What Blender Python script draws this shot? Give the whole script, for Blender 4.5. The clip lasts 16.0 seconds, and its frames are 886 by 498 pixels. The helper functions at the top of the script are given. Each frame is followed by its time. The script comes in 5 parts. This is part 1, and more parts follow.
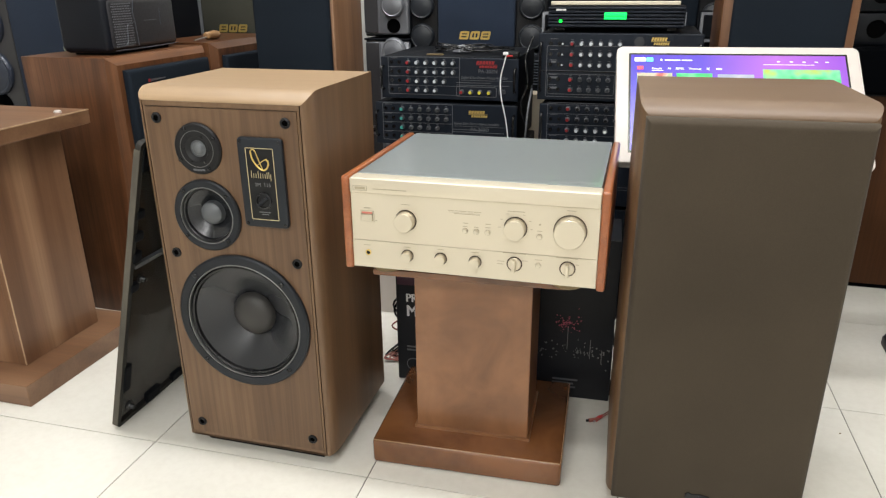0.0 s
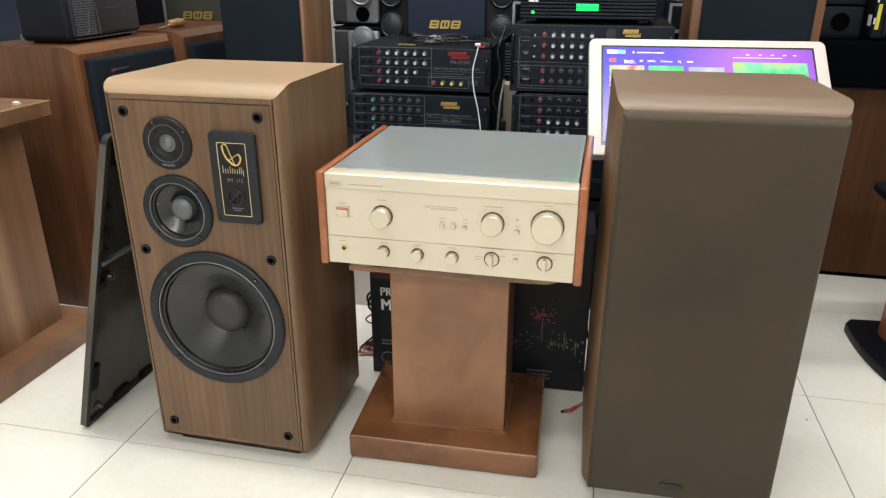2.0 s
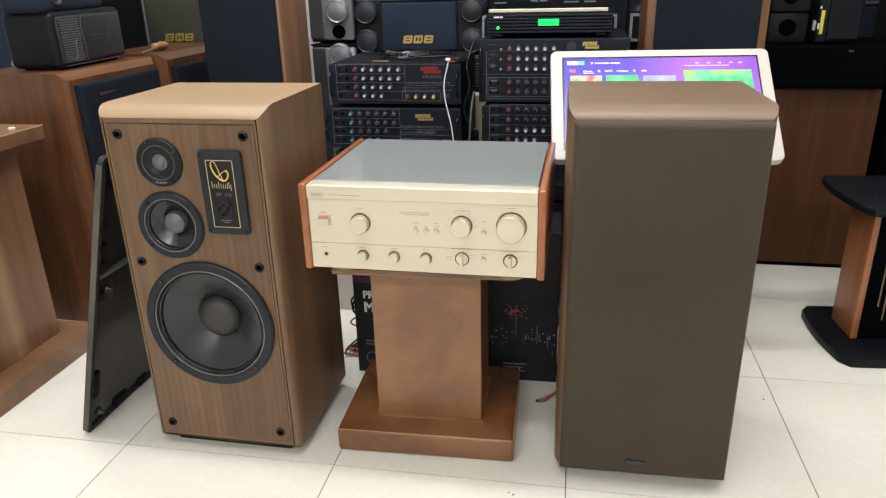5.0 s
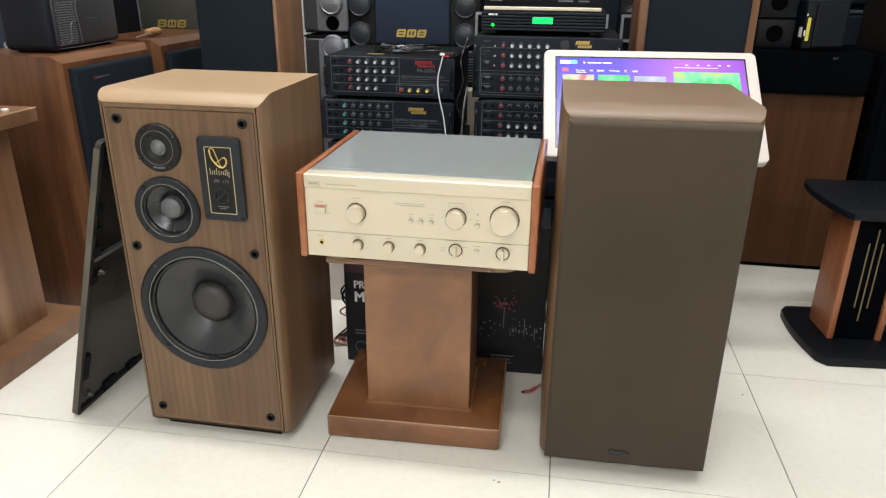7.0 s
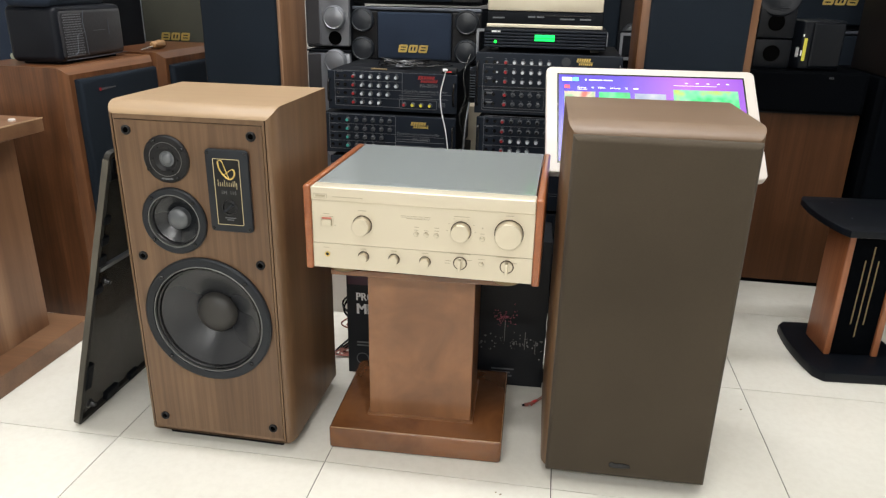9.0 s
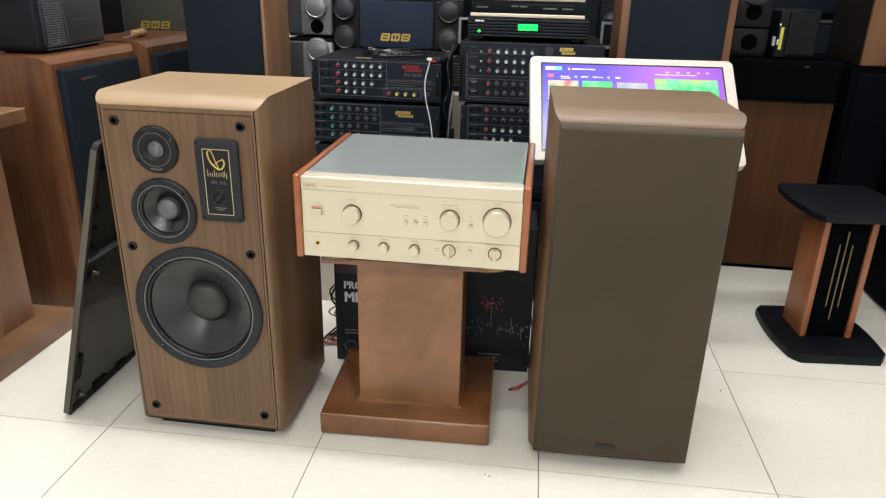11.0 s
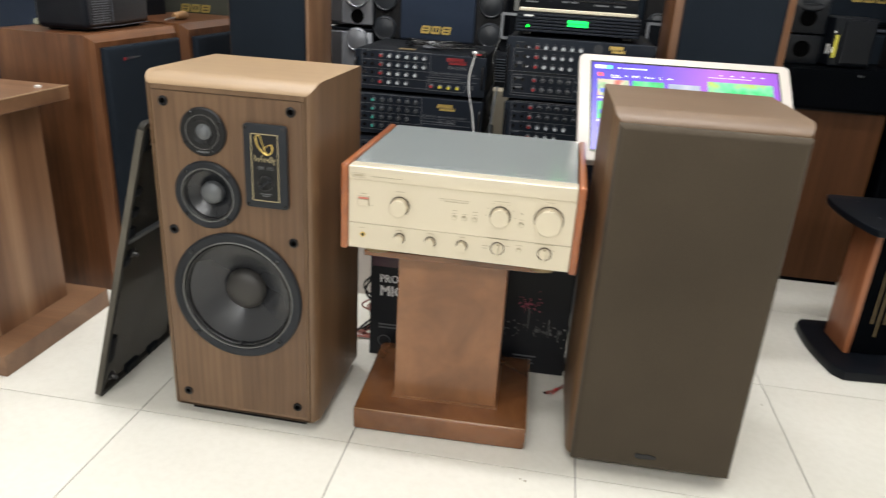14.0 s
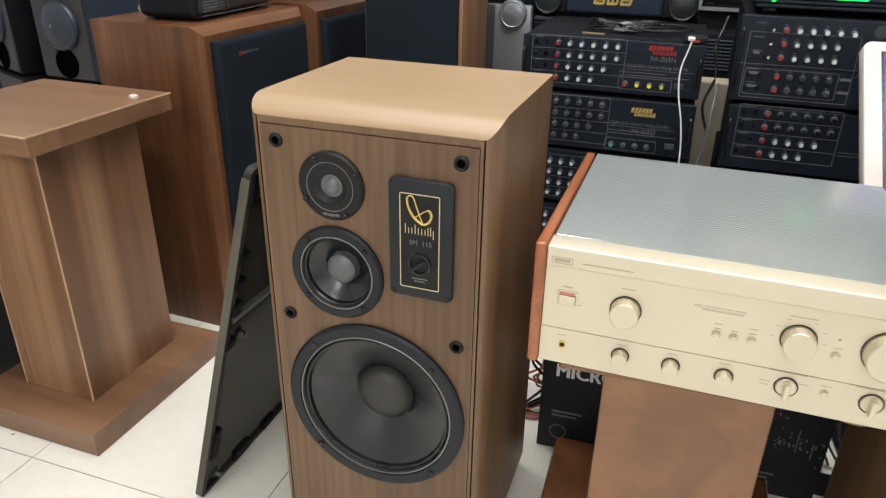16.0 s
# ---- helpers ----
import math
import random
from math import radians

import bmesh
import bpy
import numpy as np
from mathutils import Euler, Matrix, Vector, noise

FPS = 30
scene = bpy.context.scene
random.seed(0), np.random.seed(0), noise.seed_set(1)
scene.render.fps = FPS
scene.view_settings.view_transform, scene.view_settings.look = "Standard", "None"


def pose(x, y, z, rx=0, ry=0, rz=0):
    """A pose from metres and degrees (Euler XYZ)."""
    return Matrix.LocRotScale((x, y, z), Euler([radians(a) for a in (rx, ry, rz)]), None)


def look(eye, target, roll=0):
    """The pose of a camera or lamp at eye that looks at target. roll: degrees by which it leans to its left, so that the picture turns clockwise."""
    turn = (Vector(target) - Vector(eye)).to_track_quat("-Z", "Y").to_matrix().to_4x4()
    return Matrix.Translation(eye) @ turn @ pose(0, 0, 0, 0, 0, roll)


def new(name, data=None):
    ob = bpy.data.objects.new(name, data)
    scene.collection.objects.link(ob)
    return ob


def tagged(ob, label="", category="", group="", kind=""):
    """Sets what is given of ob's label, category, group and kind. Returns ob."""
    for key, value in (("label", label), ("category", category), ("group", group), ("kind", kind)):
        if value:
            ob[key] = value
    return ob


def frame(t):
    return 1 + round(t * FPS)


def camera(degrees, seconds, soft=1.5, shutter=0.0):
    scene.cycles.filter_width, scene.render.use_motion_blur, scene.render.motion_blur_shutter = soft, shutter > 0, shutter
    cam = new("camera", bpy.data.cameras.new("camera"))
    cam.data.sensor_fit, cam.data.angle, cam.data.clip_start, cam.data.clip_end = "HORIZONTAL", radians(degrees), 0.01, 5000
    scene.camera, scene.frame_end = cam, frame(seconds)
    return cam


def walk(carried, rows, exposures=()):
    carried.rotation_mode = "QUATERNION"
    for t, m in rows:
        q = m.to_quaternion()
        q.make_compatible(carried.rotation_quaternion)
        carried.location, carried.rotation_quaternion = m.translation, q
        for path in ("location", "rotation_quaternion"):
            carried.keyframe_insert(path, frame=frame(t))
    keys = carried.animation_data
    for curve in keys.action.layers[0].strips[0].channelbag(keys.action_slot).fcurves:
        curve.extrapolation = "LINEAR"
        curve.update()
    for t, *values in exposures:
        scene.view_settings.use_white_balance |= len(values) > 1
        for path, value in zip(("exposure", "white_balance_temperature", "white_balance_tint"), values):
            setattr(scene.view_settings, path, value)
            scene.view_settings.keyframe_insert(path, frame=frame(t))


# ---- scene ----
cam = camera(64.4, 16.0, 1.25, 0.5)
PATH = [
    (0, (0.031, 0.036, 0.942), (-0.463, 1.838, 0.231), -0.5),
    (0.5, (0.031, 0.042, 0.944), (-0.461, 1.840, 0.220), -0.6),
    (1, (0.029, 0.047, 0.946), (-0.432, 1.850, 0.213), -0.3),
    (1.5, (0.022, 0.049, 0.949), (-0.403, 1.856, 0.205), 0.0),
    (2, (0.012, 0.044, 0.953), (-0.389, 1.856, 0.207), 0.1),
    (2.5, (0.005, 0.029, 0.965), (-0.396, 1.847, 0.233), -0.1),
    (3, (0.016, 0.022, 0.975), (-0.386, 1.845, 0.258), -0.4),
    (3.5, (0.031, 0.004, 0.979), (-0.378, 1.832, 0.279), -0.7),
    (6, (0.061, -0.075, 0.984), (-0.261, 1.754, 0.242), -1.1),
    (6.5, (0.056, -0.078, 0.985), (-0.256, 1.754, 0.247), -0.2),
    (7, (0.041, -0.086, 0.986), (-0.274, 1.746, 0.247), 0.5),
    (7.5, (0.035, -0.096, 0.986), (-0.285, 1.739, 0.258), 1.0),
    (8, (0.034, -0.103, 0.990), (-0.285, 1.740, 0.281), 1.1),
    (8.5, (0.025, -0.105, 0.991), (-0.284, 1.743, 0.291), 1.2),
    (9, (0.024, -0.105, 0.990), (-0.278, 1.743, 0.288), 1.2),
    (11.5, (0.004, -0.132, 0.998), (-0.221, 1.714, 0.263), 1.5),
    (12, (0.001, -0.131, 0.996), (-0.208, 1.720, 0.267), 1.7),
    (12.5, (0.002, -0.134, 0.996), (-0.191, 1.721, 0.273), 1.9),
    (13, (-0.009, -0.138, 0.994), (-0.195, 1.720, 0.279), 2.1),
    (13.5, (-0.020, -0.135, 0.990), (-0.202, 1.722, 0.268), 2.9),
    (14, (-0.056, -0.108, 0.981), (-0.341, 1.728, 0.239), 3.5),
    (14.5, (-0.142, -0.014, 0.959), (-0.619, 1.787, 0.231), 2.7),
    (15, (-0.254, 0.115, 0.939), (-0.837, 1.896, 0.242), 0.6),
    (15.2, (-0.271, 0.158, 0.963), (-0.869, 1.928, 0.250), 0.2),
    (15.5, (-0.277, 0.222, 0.993), (-0.872, 1.969, 0.223), 0.5),
    (15.7, (-0.285, 0.296, 0.995), (-0.882, 2.021, 0.178), 0.8),
    (16, (-0.304, 0.364, 0.985), (-0.899, 2.069, 0.127), 1.0),
]
walk(cam, [(t, look(eye, target, roll)) for t, eye, target, roll in PATH])

# ---------------------------------------------------------------- world, lamps
world = bpy.data.worlds.new("world")
scene.world = world
world.use_nodes = True
world.node_tree.nodes["Background"].inputs[0].default_value = (0.6, 0.66, 0.75, 1)
world.node_tree.nodes["Background"].inputs[1].default_value = 0.05
ROOM = (-3.4, 3.0, -3.2, 3.5, 2.9)          # x0 x1 y0 y1 height
# No fitting is seen: assumed ceiling lamps, placed and powered to brighten dim areas.
LAMPS = [(-1.2, 1.2, 14), (0.1, 1.2, 25), (1.2, 1.3, 9), (-0.35, 0.1, 15), (-1.1, -2.2, 44), (0.45, -2.2, 52), (-1.2, 1.95, 20), (0.4, 2.75, 2)]   # x, y, watts


def ceiling_lamp(x, y, power):
    data = bpy.data.lights.new("ceiling_lamp_light", "AREA")
    data.shape, data.size, data.size_y = "RECTANGLE", 1.15, 0.16
    data.energy, data.color = power, (0.972, 0.98, 0.985)
    ob = new("ceiling_lamp_light", data)
    ob.matrix_world = pose(x, y, ROOM[4] - 0.075)


for lx, ly, watts in LAMPS:
    ceiling_lamp(lx, ly, watts)


# ---------------------------------------------------------------- materials
def mat(name, rough=0.5, metal=0.0, color=(0.5, 0.5, 0.5), spec=0.5, coat=0.0):
    m = bpy.data.materials.new(name)
    m.use_nodes = True
    b = m.node_tree.nodes["Principled BSDF"]
    b.inputs["Base Color"].default_value = (*color, 1)
    b.inputs["Roughness"].default_value = rough
    b.inputs["Metallic"].default_value = metal
    b.inputs["Specular IOR Level"].default_value = spec
    b.inputs["Coat Weight"].default_value = coat
    b.inputs["Coat Roughness"].default_value = 0.15
    return m


def nodes(m):
    return m.node_tree.nodes, m.node_tree.links, m.node_tree.nodes["Principled BSDF"]


def coords(m, scale=(1, 1, 1), shift=True):
    n, l, b = nodes(m)
    tc = n.new("ShaderNodeTexCoord")
    mp = n.new("ShaderNodeMapping")
    mp.inputs["Scale"].default_value = scale
    l.new(tc.outputs["Object"], mp.inputs["Vector"])
    if shift:
        info = n.new("ShaderNodeObjectInfo")
        mul = n.new("ShaderNodeMath")
        mul.operation = "MULTIPLY"
        mul.inputs[1].default_value = 7.3
        l.new(info.outputs["Random"], mul.inputs[0])
        l.new(mul.outputs[0], mp.inputs["Location"])
    return mp.outputs["Vector"]


def noise_tex(m, vec, scale, detail=4, rough=0.6, dist=0.0):
    n, l, b = nodes(m)
    t = n.new("ShaderNodeTexNoise")
    t.inputs["Scale"].default_value = scale
    t.inputs["Detail"].default_value = detail
    t.inputs["Roughness"].default_value = rough
    t.inputs["Distortion"].default_value = dist
    l.new(vec, t.inputs["Vector"])
    return t.outputs["Fac"]


def ramp(m, fac, stops):
    n, l, b = nodes(m)
    r = n.new("ShaderNodeValToRGB")
    el = r.color_ramp.elements
    while len(el) < len(stops):
        el.new(0.5)
    for e, (p, c) in zip(el, stops):
        e.position, e.color = p, (*c, 1)
    l.new(fac, r.inputs["Fac"])
    return r.outputs["Color"]


def mix(m, kind, fac, a, c):
    n, l, b = nodes(m)
    x = n.new("ShaderNodeMix")
    x.data_type, x.blend_type = "RGBA", kind
    if isinstance(fac, float):
        x.inputs["Factor"].default_value = fac
    else:
        l.new(fac, x.inputs["Factor"])
    for sock, v in ((x.inputs[6], a), (x.inputs[7], c)):
        if isinstance(v, tuple):
            sock.default_value = (*v, 1)
        else:
            l.new(v, sock)
    return x.outputs[2]


def bump(m, height, strength=0.2, distance=0.002):
    n, l, b = nodes(m)
    bp = n.new("ShaderNodeBump")
    bp.inputs["Strength"].default_value = strength
    bp.inputs["Distance"].default_value = distance
    l.new(height, bp.inputs["Height"])
    l.new(bp.outputs["Normal"], b.inputs["Normal"])


def rough_from(m, fac, lo, hi):
    n, l, b = nodes(m)
    r = n.new("ShaderNodeMapRange")
    r.inputs["To Min"].default_value, r.inputs["To Max"].default_value = lo, hi
    l.new(fac, r.inputs["Value"])
    l.new(r.outputs["Result"], b.inputs["Roughness"])


def wood(name, dark, mid, light, axis="z", rough=0.45, coat=0.0, figure=1.0, pore=0.45, blotch=0.5, patch=4.0, deep=0.78):
    """Veneer with long grain along one axis: broad figure, fine pores, faint stains."""
    m = mat(name, rough, coat=coat)
    n, l, b = nodes(m)
    k = {"x": (0.5, 9, 9), "y": (9, 0.5, 9), "z": (9, 9, 0.5)}[axis]
    v = coords(m, k)
    broad = noise_tex(m, v, 1.6 * figure, 5, 0.55, 0.9)
    base = ramp(m, broad, [(0.28, dark), (0.5, mid), (0.74, light)])
    k2 = {"x": (3, 160, 160), "y": (160, 3, 160), "z": (160, 160, 3)}[axis]
    fine = noise_tex(m, coords(m, k2), 1.0, 3, 0.6)
    pores = ramp(m, fine, [(0.35, (0.62, 0.58, 0.55)), (0.55, (1, 1, 1))])
    col = mix(m, "MULTIPLY", pore, base, pores)
    stain = noise_tex(m, coords(m, (1, 1, 1)), patch, 4, 0.6, 0.5)
    col = mix(m, "MULTIPLY", blotch, col, ramp(m, stain, [(0.3, (deep + 0.02, deep, deep - 0.02)), (0.65, (1, 1, 1))]))
    l.new(col, b.inputs["Base Color"])
    even = pore < 0.16                           # lacquered: grain lies under a smooth skin
    rough_from(m, fine, rough - (0.02 if even else 0.08), rough + (0.03 if even else 0.1))
    if not even:
        bump(m, fine, 0.12, 0.0006)
    return m


def grained(name, color, rough=0.5, metal=0.0, var=0.25, scale=30.0, bumpy=0.1, spec=0.5, coat=0.0):
    """Paint, plastic or metal with soft mottling and a fine tooth."""
    m = mat(name, rough, metal, color, spec, coat)
    n, l, b = nodes(m)
    v = coords(m)
    big = noise_tex(m, v, scale * 0.15, 3, 0.55)
    small = noise_tex(m, v, scale * 12, 2, 0.6)
    lo = tuple(c * (1 - var) for c in color)
    hi = tuple(min(1.0, c * (1 + var)) for c in color)
    l.new(ramp(m, big, [(0.3, lo), (0.7, hi)]), b.inputs["Base Color"])
    rough_from(m, big, max(0.02, rough - 0.07), min(1, rough + 0.08))
    if bumpy:
        bump(m, small, bumpy, 0.0006)
    return m


def cloth(name, color, scale=900.0, rough=0.9, spec=0.2, gap=0.62):
    """Woven speaker cloth."""
    m = mat(name, rough, 0.0, color, spec)
    n, l, b = nodes(m)
    v = coords(m, (1, 1, 1), False)
    ck = n.new("ShaderNodeTexVoronoi")
    ck.inputs["Scale"].default_value = scale
    l.new(v, ck.inputs["Vector"])
    big = noise_tex(m, v, 3.0, 3, 0.5)
    base = ramp(m, big, [(0.3, tuple(c * 0.85 for c in color)), (0.7, tuple(c * 1.15 for c in color))])
    weave = ramp(m, ck.outputs["Distance"], [(0.0, (1, 1, 1)), (0.7, (gap, gap, gap))])
    l.new(mix(m, "MULTIPLY", 0.7, base, weave), b.inputs["Base Color"])
    bump(m, ck.outputs["Distance"], 0.25, 0.0006)
    b.inputs["Sheen Weight"].default_value = 0.05 if color[0] > 0.02 else 0.0
    return m


def glow(name, color, strength):
    m = mat(name, 0.4, 0, color)
    b = m.node_tree.nodes["Principled BSDF"]
    b.inputs["Emission Color"].default_value = (*color, 1)
    b.inputs["Emission Strength"].default_value = strength
    return m


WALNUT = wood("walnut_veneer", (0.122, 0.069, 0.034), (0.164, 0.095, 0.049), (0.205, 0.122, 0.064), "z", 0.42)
# Same veneer as the sides, painted paler to put the overhead light in.
WALNUT_TOP_LIT = wood("walnut_veneer_top_lit", (0.300, 0.200, 0.113), (0.318, 0.215, 0.123), (0.336, 0.230, 0.135), "x", 0.42, 0, 1.2, 0.15, 0.5)
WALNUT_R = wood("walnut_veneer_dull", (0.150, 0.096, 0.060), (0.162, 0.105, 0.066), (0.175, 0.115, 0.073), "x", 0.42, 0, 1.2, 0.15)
CHERRY = wood("cherry_stained_wood", (0.235, 0.102, 0.042), (0.27, 0.121, 0.052), (0.305, 0.142, 0.063), "z", 0.34, 0.25, 0.3, 0.04, 1.0, 7.0, 0.60)
CHERRY_X = wood("cherry_stained_wood_flat", (0.190, 0.073, 0.025), (0.200, 0.078, 0.027), (0.212, 0.084, 0.030), "x", 0.25, 0.4, 0.12, 0.0, 1.0, 7.0, 0.50)
CHEEK = wood("rosewood_cheek", (0.26, 0.075, 0.022), (0.34, 0.105, 0.034), (0.40, 0.14, 0.05), "y", 0.3, 0.4, 0.8)
OAK = wood("light_walnut_laminate", (0.125, 0.056, 0.027), (0.24, 0.124, 0.066), (0.37, 0.214, 0.122), "z", 0.38, 0.1, 0.55, 0.25, 0.6)
OAK_X = wood("light_walnut_laminate_flat", (0.130, 0.061, 0.031), (0.200, 0.104, 0.055), (0.27, 0.150, 0.084), "x", 0.36, 0.1, 0.45, 0.3, 0.6)
REDWOOD = wood("red_walnut", (0.058, 0.0205, 0.0078), (0.135, 0.053, 0.0205), (0.215, 0.094, 0.040), "z", 0.36, 0.1, 1.3, 0.6, 0.9, 5.0, 0.6)
REDWOOD_X = wood("red_walnut_top", (0.085, 0.032, 0.0125), (0.135, 0.053, 0.021), (0.19, 0.080, 0.033), "x", 0.36, 0.1, 0.9, 0.5, 0.8, 5.0, 0.65)
DARKWOOD = wood("dark_walnut_board", (0.040, 0.0135, 0.0040), (0.062, 0.0225, 0.0070), (0.090, 0.035, 0.0125), "z", 0.5)
TOWERWOOD_LIT = wood("walnut_side_lit", (0.165, 0.083, 0.041), (0.24, 0.126, 0.066), (0.32, 0.18, 0.10), "z", 0.4)


def arched(m, centre, tall=0.05, count=55.0, strength=0.4):
    """Adds cathedral figure: stretched rings round a centre of the board."""
    n, l, b = nodes(m)
    old = b.inputs["Base Color"].links[0].from_socket
    tc = n.new("ShaderNodeTexCoord")
    mp = n.new("ShaderNodeMapping")
    mp.vector_type = "TEXTURE"
    mp.inputs["Location"].default_value = centre
    mp.inputs["Scale"].default_value = (1, 1, 1 / tall)
    l.new(tc.outputs["Object"], mp.inputs["Vector"])
    w = n.new("ShaderNodeTexWave")
    w.wave_type, w.rings_direction = "RINGS", "Y"
    w.inputs["Scale"].default_value = count
    w.inputs["Distortion"].default_value = 5.0
    w.inputs["Detail"].default_value = 3.0
    w.inputs["Detail Scale"].default_value = 0.35
    l.new(mp.outputs["Vector"], w.inputs["Vector"])
    rings = ramp(m, w.outputs["Fac"], [(0.25, (0.70, 0.64, 0.58)), (0.6, (1, 1, 1))])
    l.new(mix(m, "MULTIPLY", strength, old, rings), b.inputs["Base Color"])
    return m


WALNUT_FRONT = arched(wood("walnut_veneer_front", (0.108, 0.058, 0.029), (0.148, 0.083, 0.042), (0.188, 0.109, 0.057), "z", 0.42), (0.050, 0.0, 0.36), 0.05, 20.0, 0.38)
DARKWOOD.node_tree.nodes["Principled BSDF"].inputs["Specular IOR Level"].default_value = 0.2
# Serves the baffle seam and the shadows painted round the knobs.
GROOVE_SHADE = grained("dark_groove_and_shadow", (0.045, 0.024, 0.012), 0.7, 0, 0.2)
CLOTH_BROWN = cloth("brown_speaker_cloth", (0.069, 0.0535, 0.0370))
CLOTH_NAVY = cloth("navy_speaker_cloth", (0.0080, 0.0128, 0.0200), 700, 0.9, 0.18)
CLOTH_BLUE = cloth("blue_grey_speaker_cloth", (0.021, 0.032, 0.056), 500)
CLOTH_OLIVE = cloth("olive_grey_speaker_cloth", (0.055, 0.055, 0.042), 500)
BLACK_PLASTIC = grained("black_plastic", (0.006, 0.006, 0.007), 0.45, 0, 0.3, 30, 0.12, 0.3)
BLACK_GLOSS = grained("black_gloss", (0.007, 0.007, 0.008), 0.25, 0, 0.3, 20, 0.03, 0.4)
BLACK_FELT = grained("black_vinyl", (0.0040, 0.0050, 0.0072), 0.6, 0, 0.4, 20, 0.3, 0.12)
RUBBER = grained("blue_black_rubber", (0.0098, 0.0122, 0.0165), 0.48, 0, 0.25, 20, 0.05, 0.32)
CONE = grained("graphite_cone", (0.014, 0.015, 0.018), 0.25, 0, 0.35, 12, 0.04, 0.5)
CAP = grained("dust_cap", (0.028, 0.026, 0.024), 0.5, 0, 0.2, 20, 0.08)
DOME = grained("grey_dome", (0.115, 0.122, 0.13), 0.4, 0.2, 0.2)
GREY_RING = grained("silver_grey_ring", (0.20, 0.20, 0.20), 0.3, 0.7, 0.5, 25)
CHAMPAGNE = grained("champagne_aluminium", (0.635, 0.572, 0.45), 0.38, 0.4, 0.05, 12, 0.03)
CHAMPAGNE_K = grained("champagne_knob", (0.63, 0.57, 0.455), 0.3, 0.8, 0.05, 12, 0.03)
GREY_TOP = grained("grey_painted_steel", (0.250, 0.273, 0.271), 0.15, 0.2, 0.07, 10, 0.03)
INK = grained("grey_print", (0.40, 0.345, 0.24), 0.6, 0, 0.1)
GOLD = grained("gold_print", (0.72, 0.52, 0.16), 0.32, 0.7, 0.1)
GOLD_PALE = grained("pale_gold_print", (0.62, 0.52, 0.30), 0.4, 0.4, 0.1)
RED = grained("red_plastic", (0.55, 0.03, 0.03), 0.4, 0, 0.1)
PINK = grained("translucent_pink_plastic", (0.62, 0.20, 0.15), 0.35, 0, 0.1)
REDLOGO = grained("red_print", (0.22, 0.010, 0.012), 0.5, 0, 0.1)
BRONZE = grained("dull_bronze", (0.20, 0.145, 0.075), 0.45, 0.4, 0.2)
RED_DK = grained("deep_red_plastic", (0.30, 0.018, 0.022), 0.4, 0, 0.15)
BLACK_DEEP = grained("deep_black_laminate", (0.0009, 0.0013, 0.0021), 0.7, 0, 0.35, 20, 0.15, 0.03)
BLACK_SLATE = grained("blue_black_plastic", (0.0032, 0.0044, 0.0070), 0.45, 0, 0.3, 20, 0.1, 0.2)
CLOTH_BLACK = cloth("black_speaker_cloth", (0.0016, 0.0026, 0.0044), 700, 0.9, 0.06)
EDGEWOOD = wood("orange_walnut_edge", (0.105, 0.043, 0.0155), (0.148, 0.063, 0.0245), (0.19, 0.086, 0.036), "z", 0.36, 0.1)
MESH_SLATE = cloth("perforated_slate_mesh", (0.034, 0.034, 0.040), 210, 0.4, 0.5, 0.25)
BODY_SLATE = grained("slate_rubber_body", (0.0062, 0.0078, 0.0125), 0.45, 0, 0.3, 25, 0.2, 0.2)
DISC_DK = grained("slate_plastic", (0.017, 0.020, 0.025), 0.42, 0, 0.25, 20, 0.05)
YELLOW = grained("yellow_plastic", (0.65, 0.55, 0.05), 0.4, 0, 0.1)
PEN = grained("grey_green_plastic", (0.30, 0.32, 0.24), 0.4, 0, 0.15)
TEAL = grained("teal_plastic", (0.05, 0.33, 0.28), 0.4, 0, 0.1)
PALE = grained("pale_knob", (0.55, 0.58, 0.62), 0.35, 0.2, 0.1)
KNOB_GREY = grained("grey_knob", (0.05, 0.054, 0.06), 0.35, 0.2, 0.2)
LINE_GREY = grained("grey_line_print", (0.115, 0.12, 0.13), 0.5, 0, 0.1)
PANEL = grained("black_brushed_panel", (0.0066, 0.0102, 0.0180), 0.42, 0.1, 0.25, 25, 0.06, 0.28)
SILVER_PL = grained("silver_plastic", (0.27, 0.28, 0.305), 0.35, 0.5, 0.12)
STAGE_GREY = grained("dull_grey_moulding", (0.034, 0.033, 0.036), 0.5, 0, 0.25, 20, 0.15)
HORN_GREY = grained("blue_grey_horn", (0.034, 0.041, 0.060), 0.3, 0.2, 0.2)
WORN_HIGHLIGHT = grained("worn_edge_highlight", (0.42, 0.25, 0.13), 0.35, 0, 0.2, 20, 0.05)
SILVER_DK = grained("dark_silver_plastic", (0.098, 0.108, 0.132), 0.35, 0.4, 0.2)
WHITE_PL = grained("white_plastic", (0.575, 0.525, 0.485), 0.35, 0, 0.04, 10, 0.02)
WHITE_CABLE = grained("white_cable", (0.75, 0.75, 0.75), 0.4, 0, 0.05)
RED_CABLE = grained("red_brown_cable", (0.28, 0.09, 0.07), 0.4, 0, 0.2)
CARD_BLACK = grained("printed_black_card", (0.0045, 0.0055, 0.0085), 0.5, 0, 0.3, 8, 0.02, 0.35)
CREAM_CARD = grained("cream_card", (0.46, 0.40, 0.30), 0.7, 0, 0.08, 8, 0.05)
CARD_PURPLE = grained("printed_purple_card", (0.06, 0.012, 0.03), 0.3, 0, 0.3, 8, 0.02)
PRINT_WHITE = grained("white_print", (0.80, 0.80, 0.80), 0.5, 0, 0.05)
PRINT_PINK = grained("pink_print", (0.50, 0.09, 0.15), 0.5, 0, 0.25)
STICKER = grained("yellow_sticker", (0.60, 0.55, 0.06), 0.5, 0, 0.08)
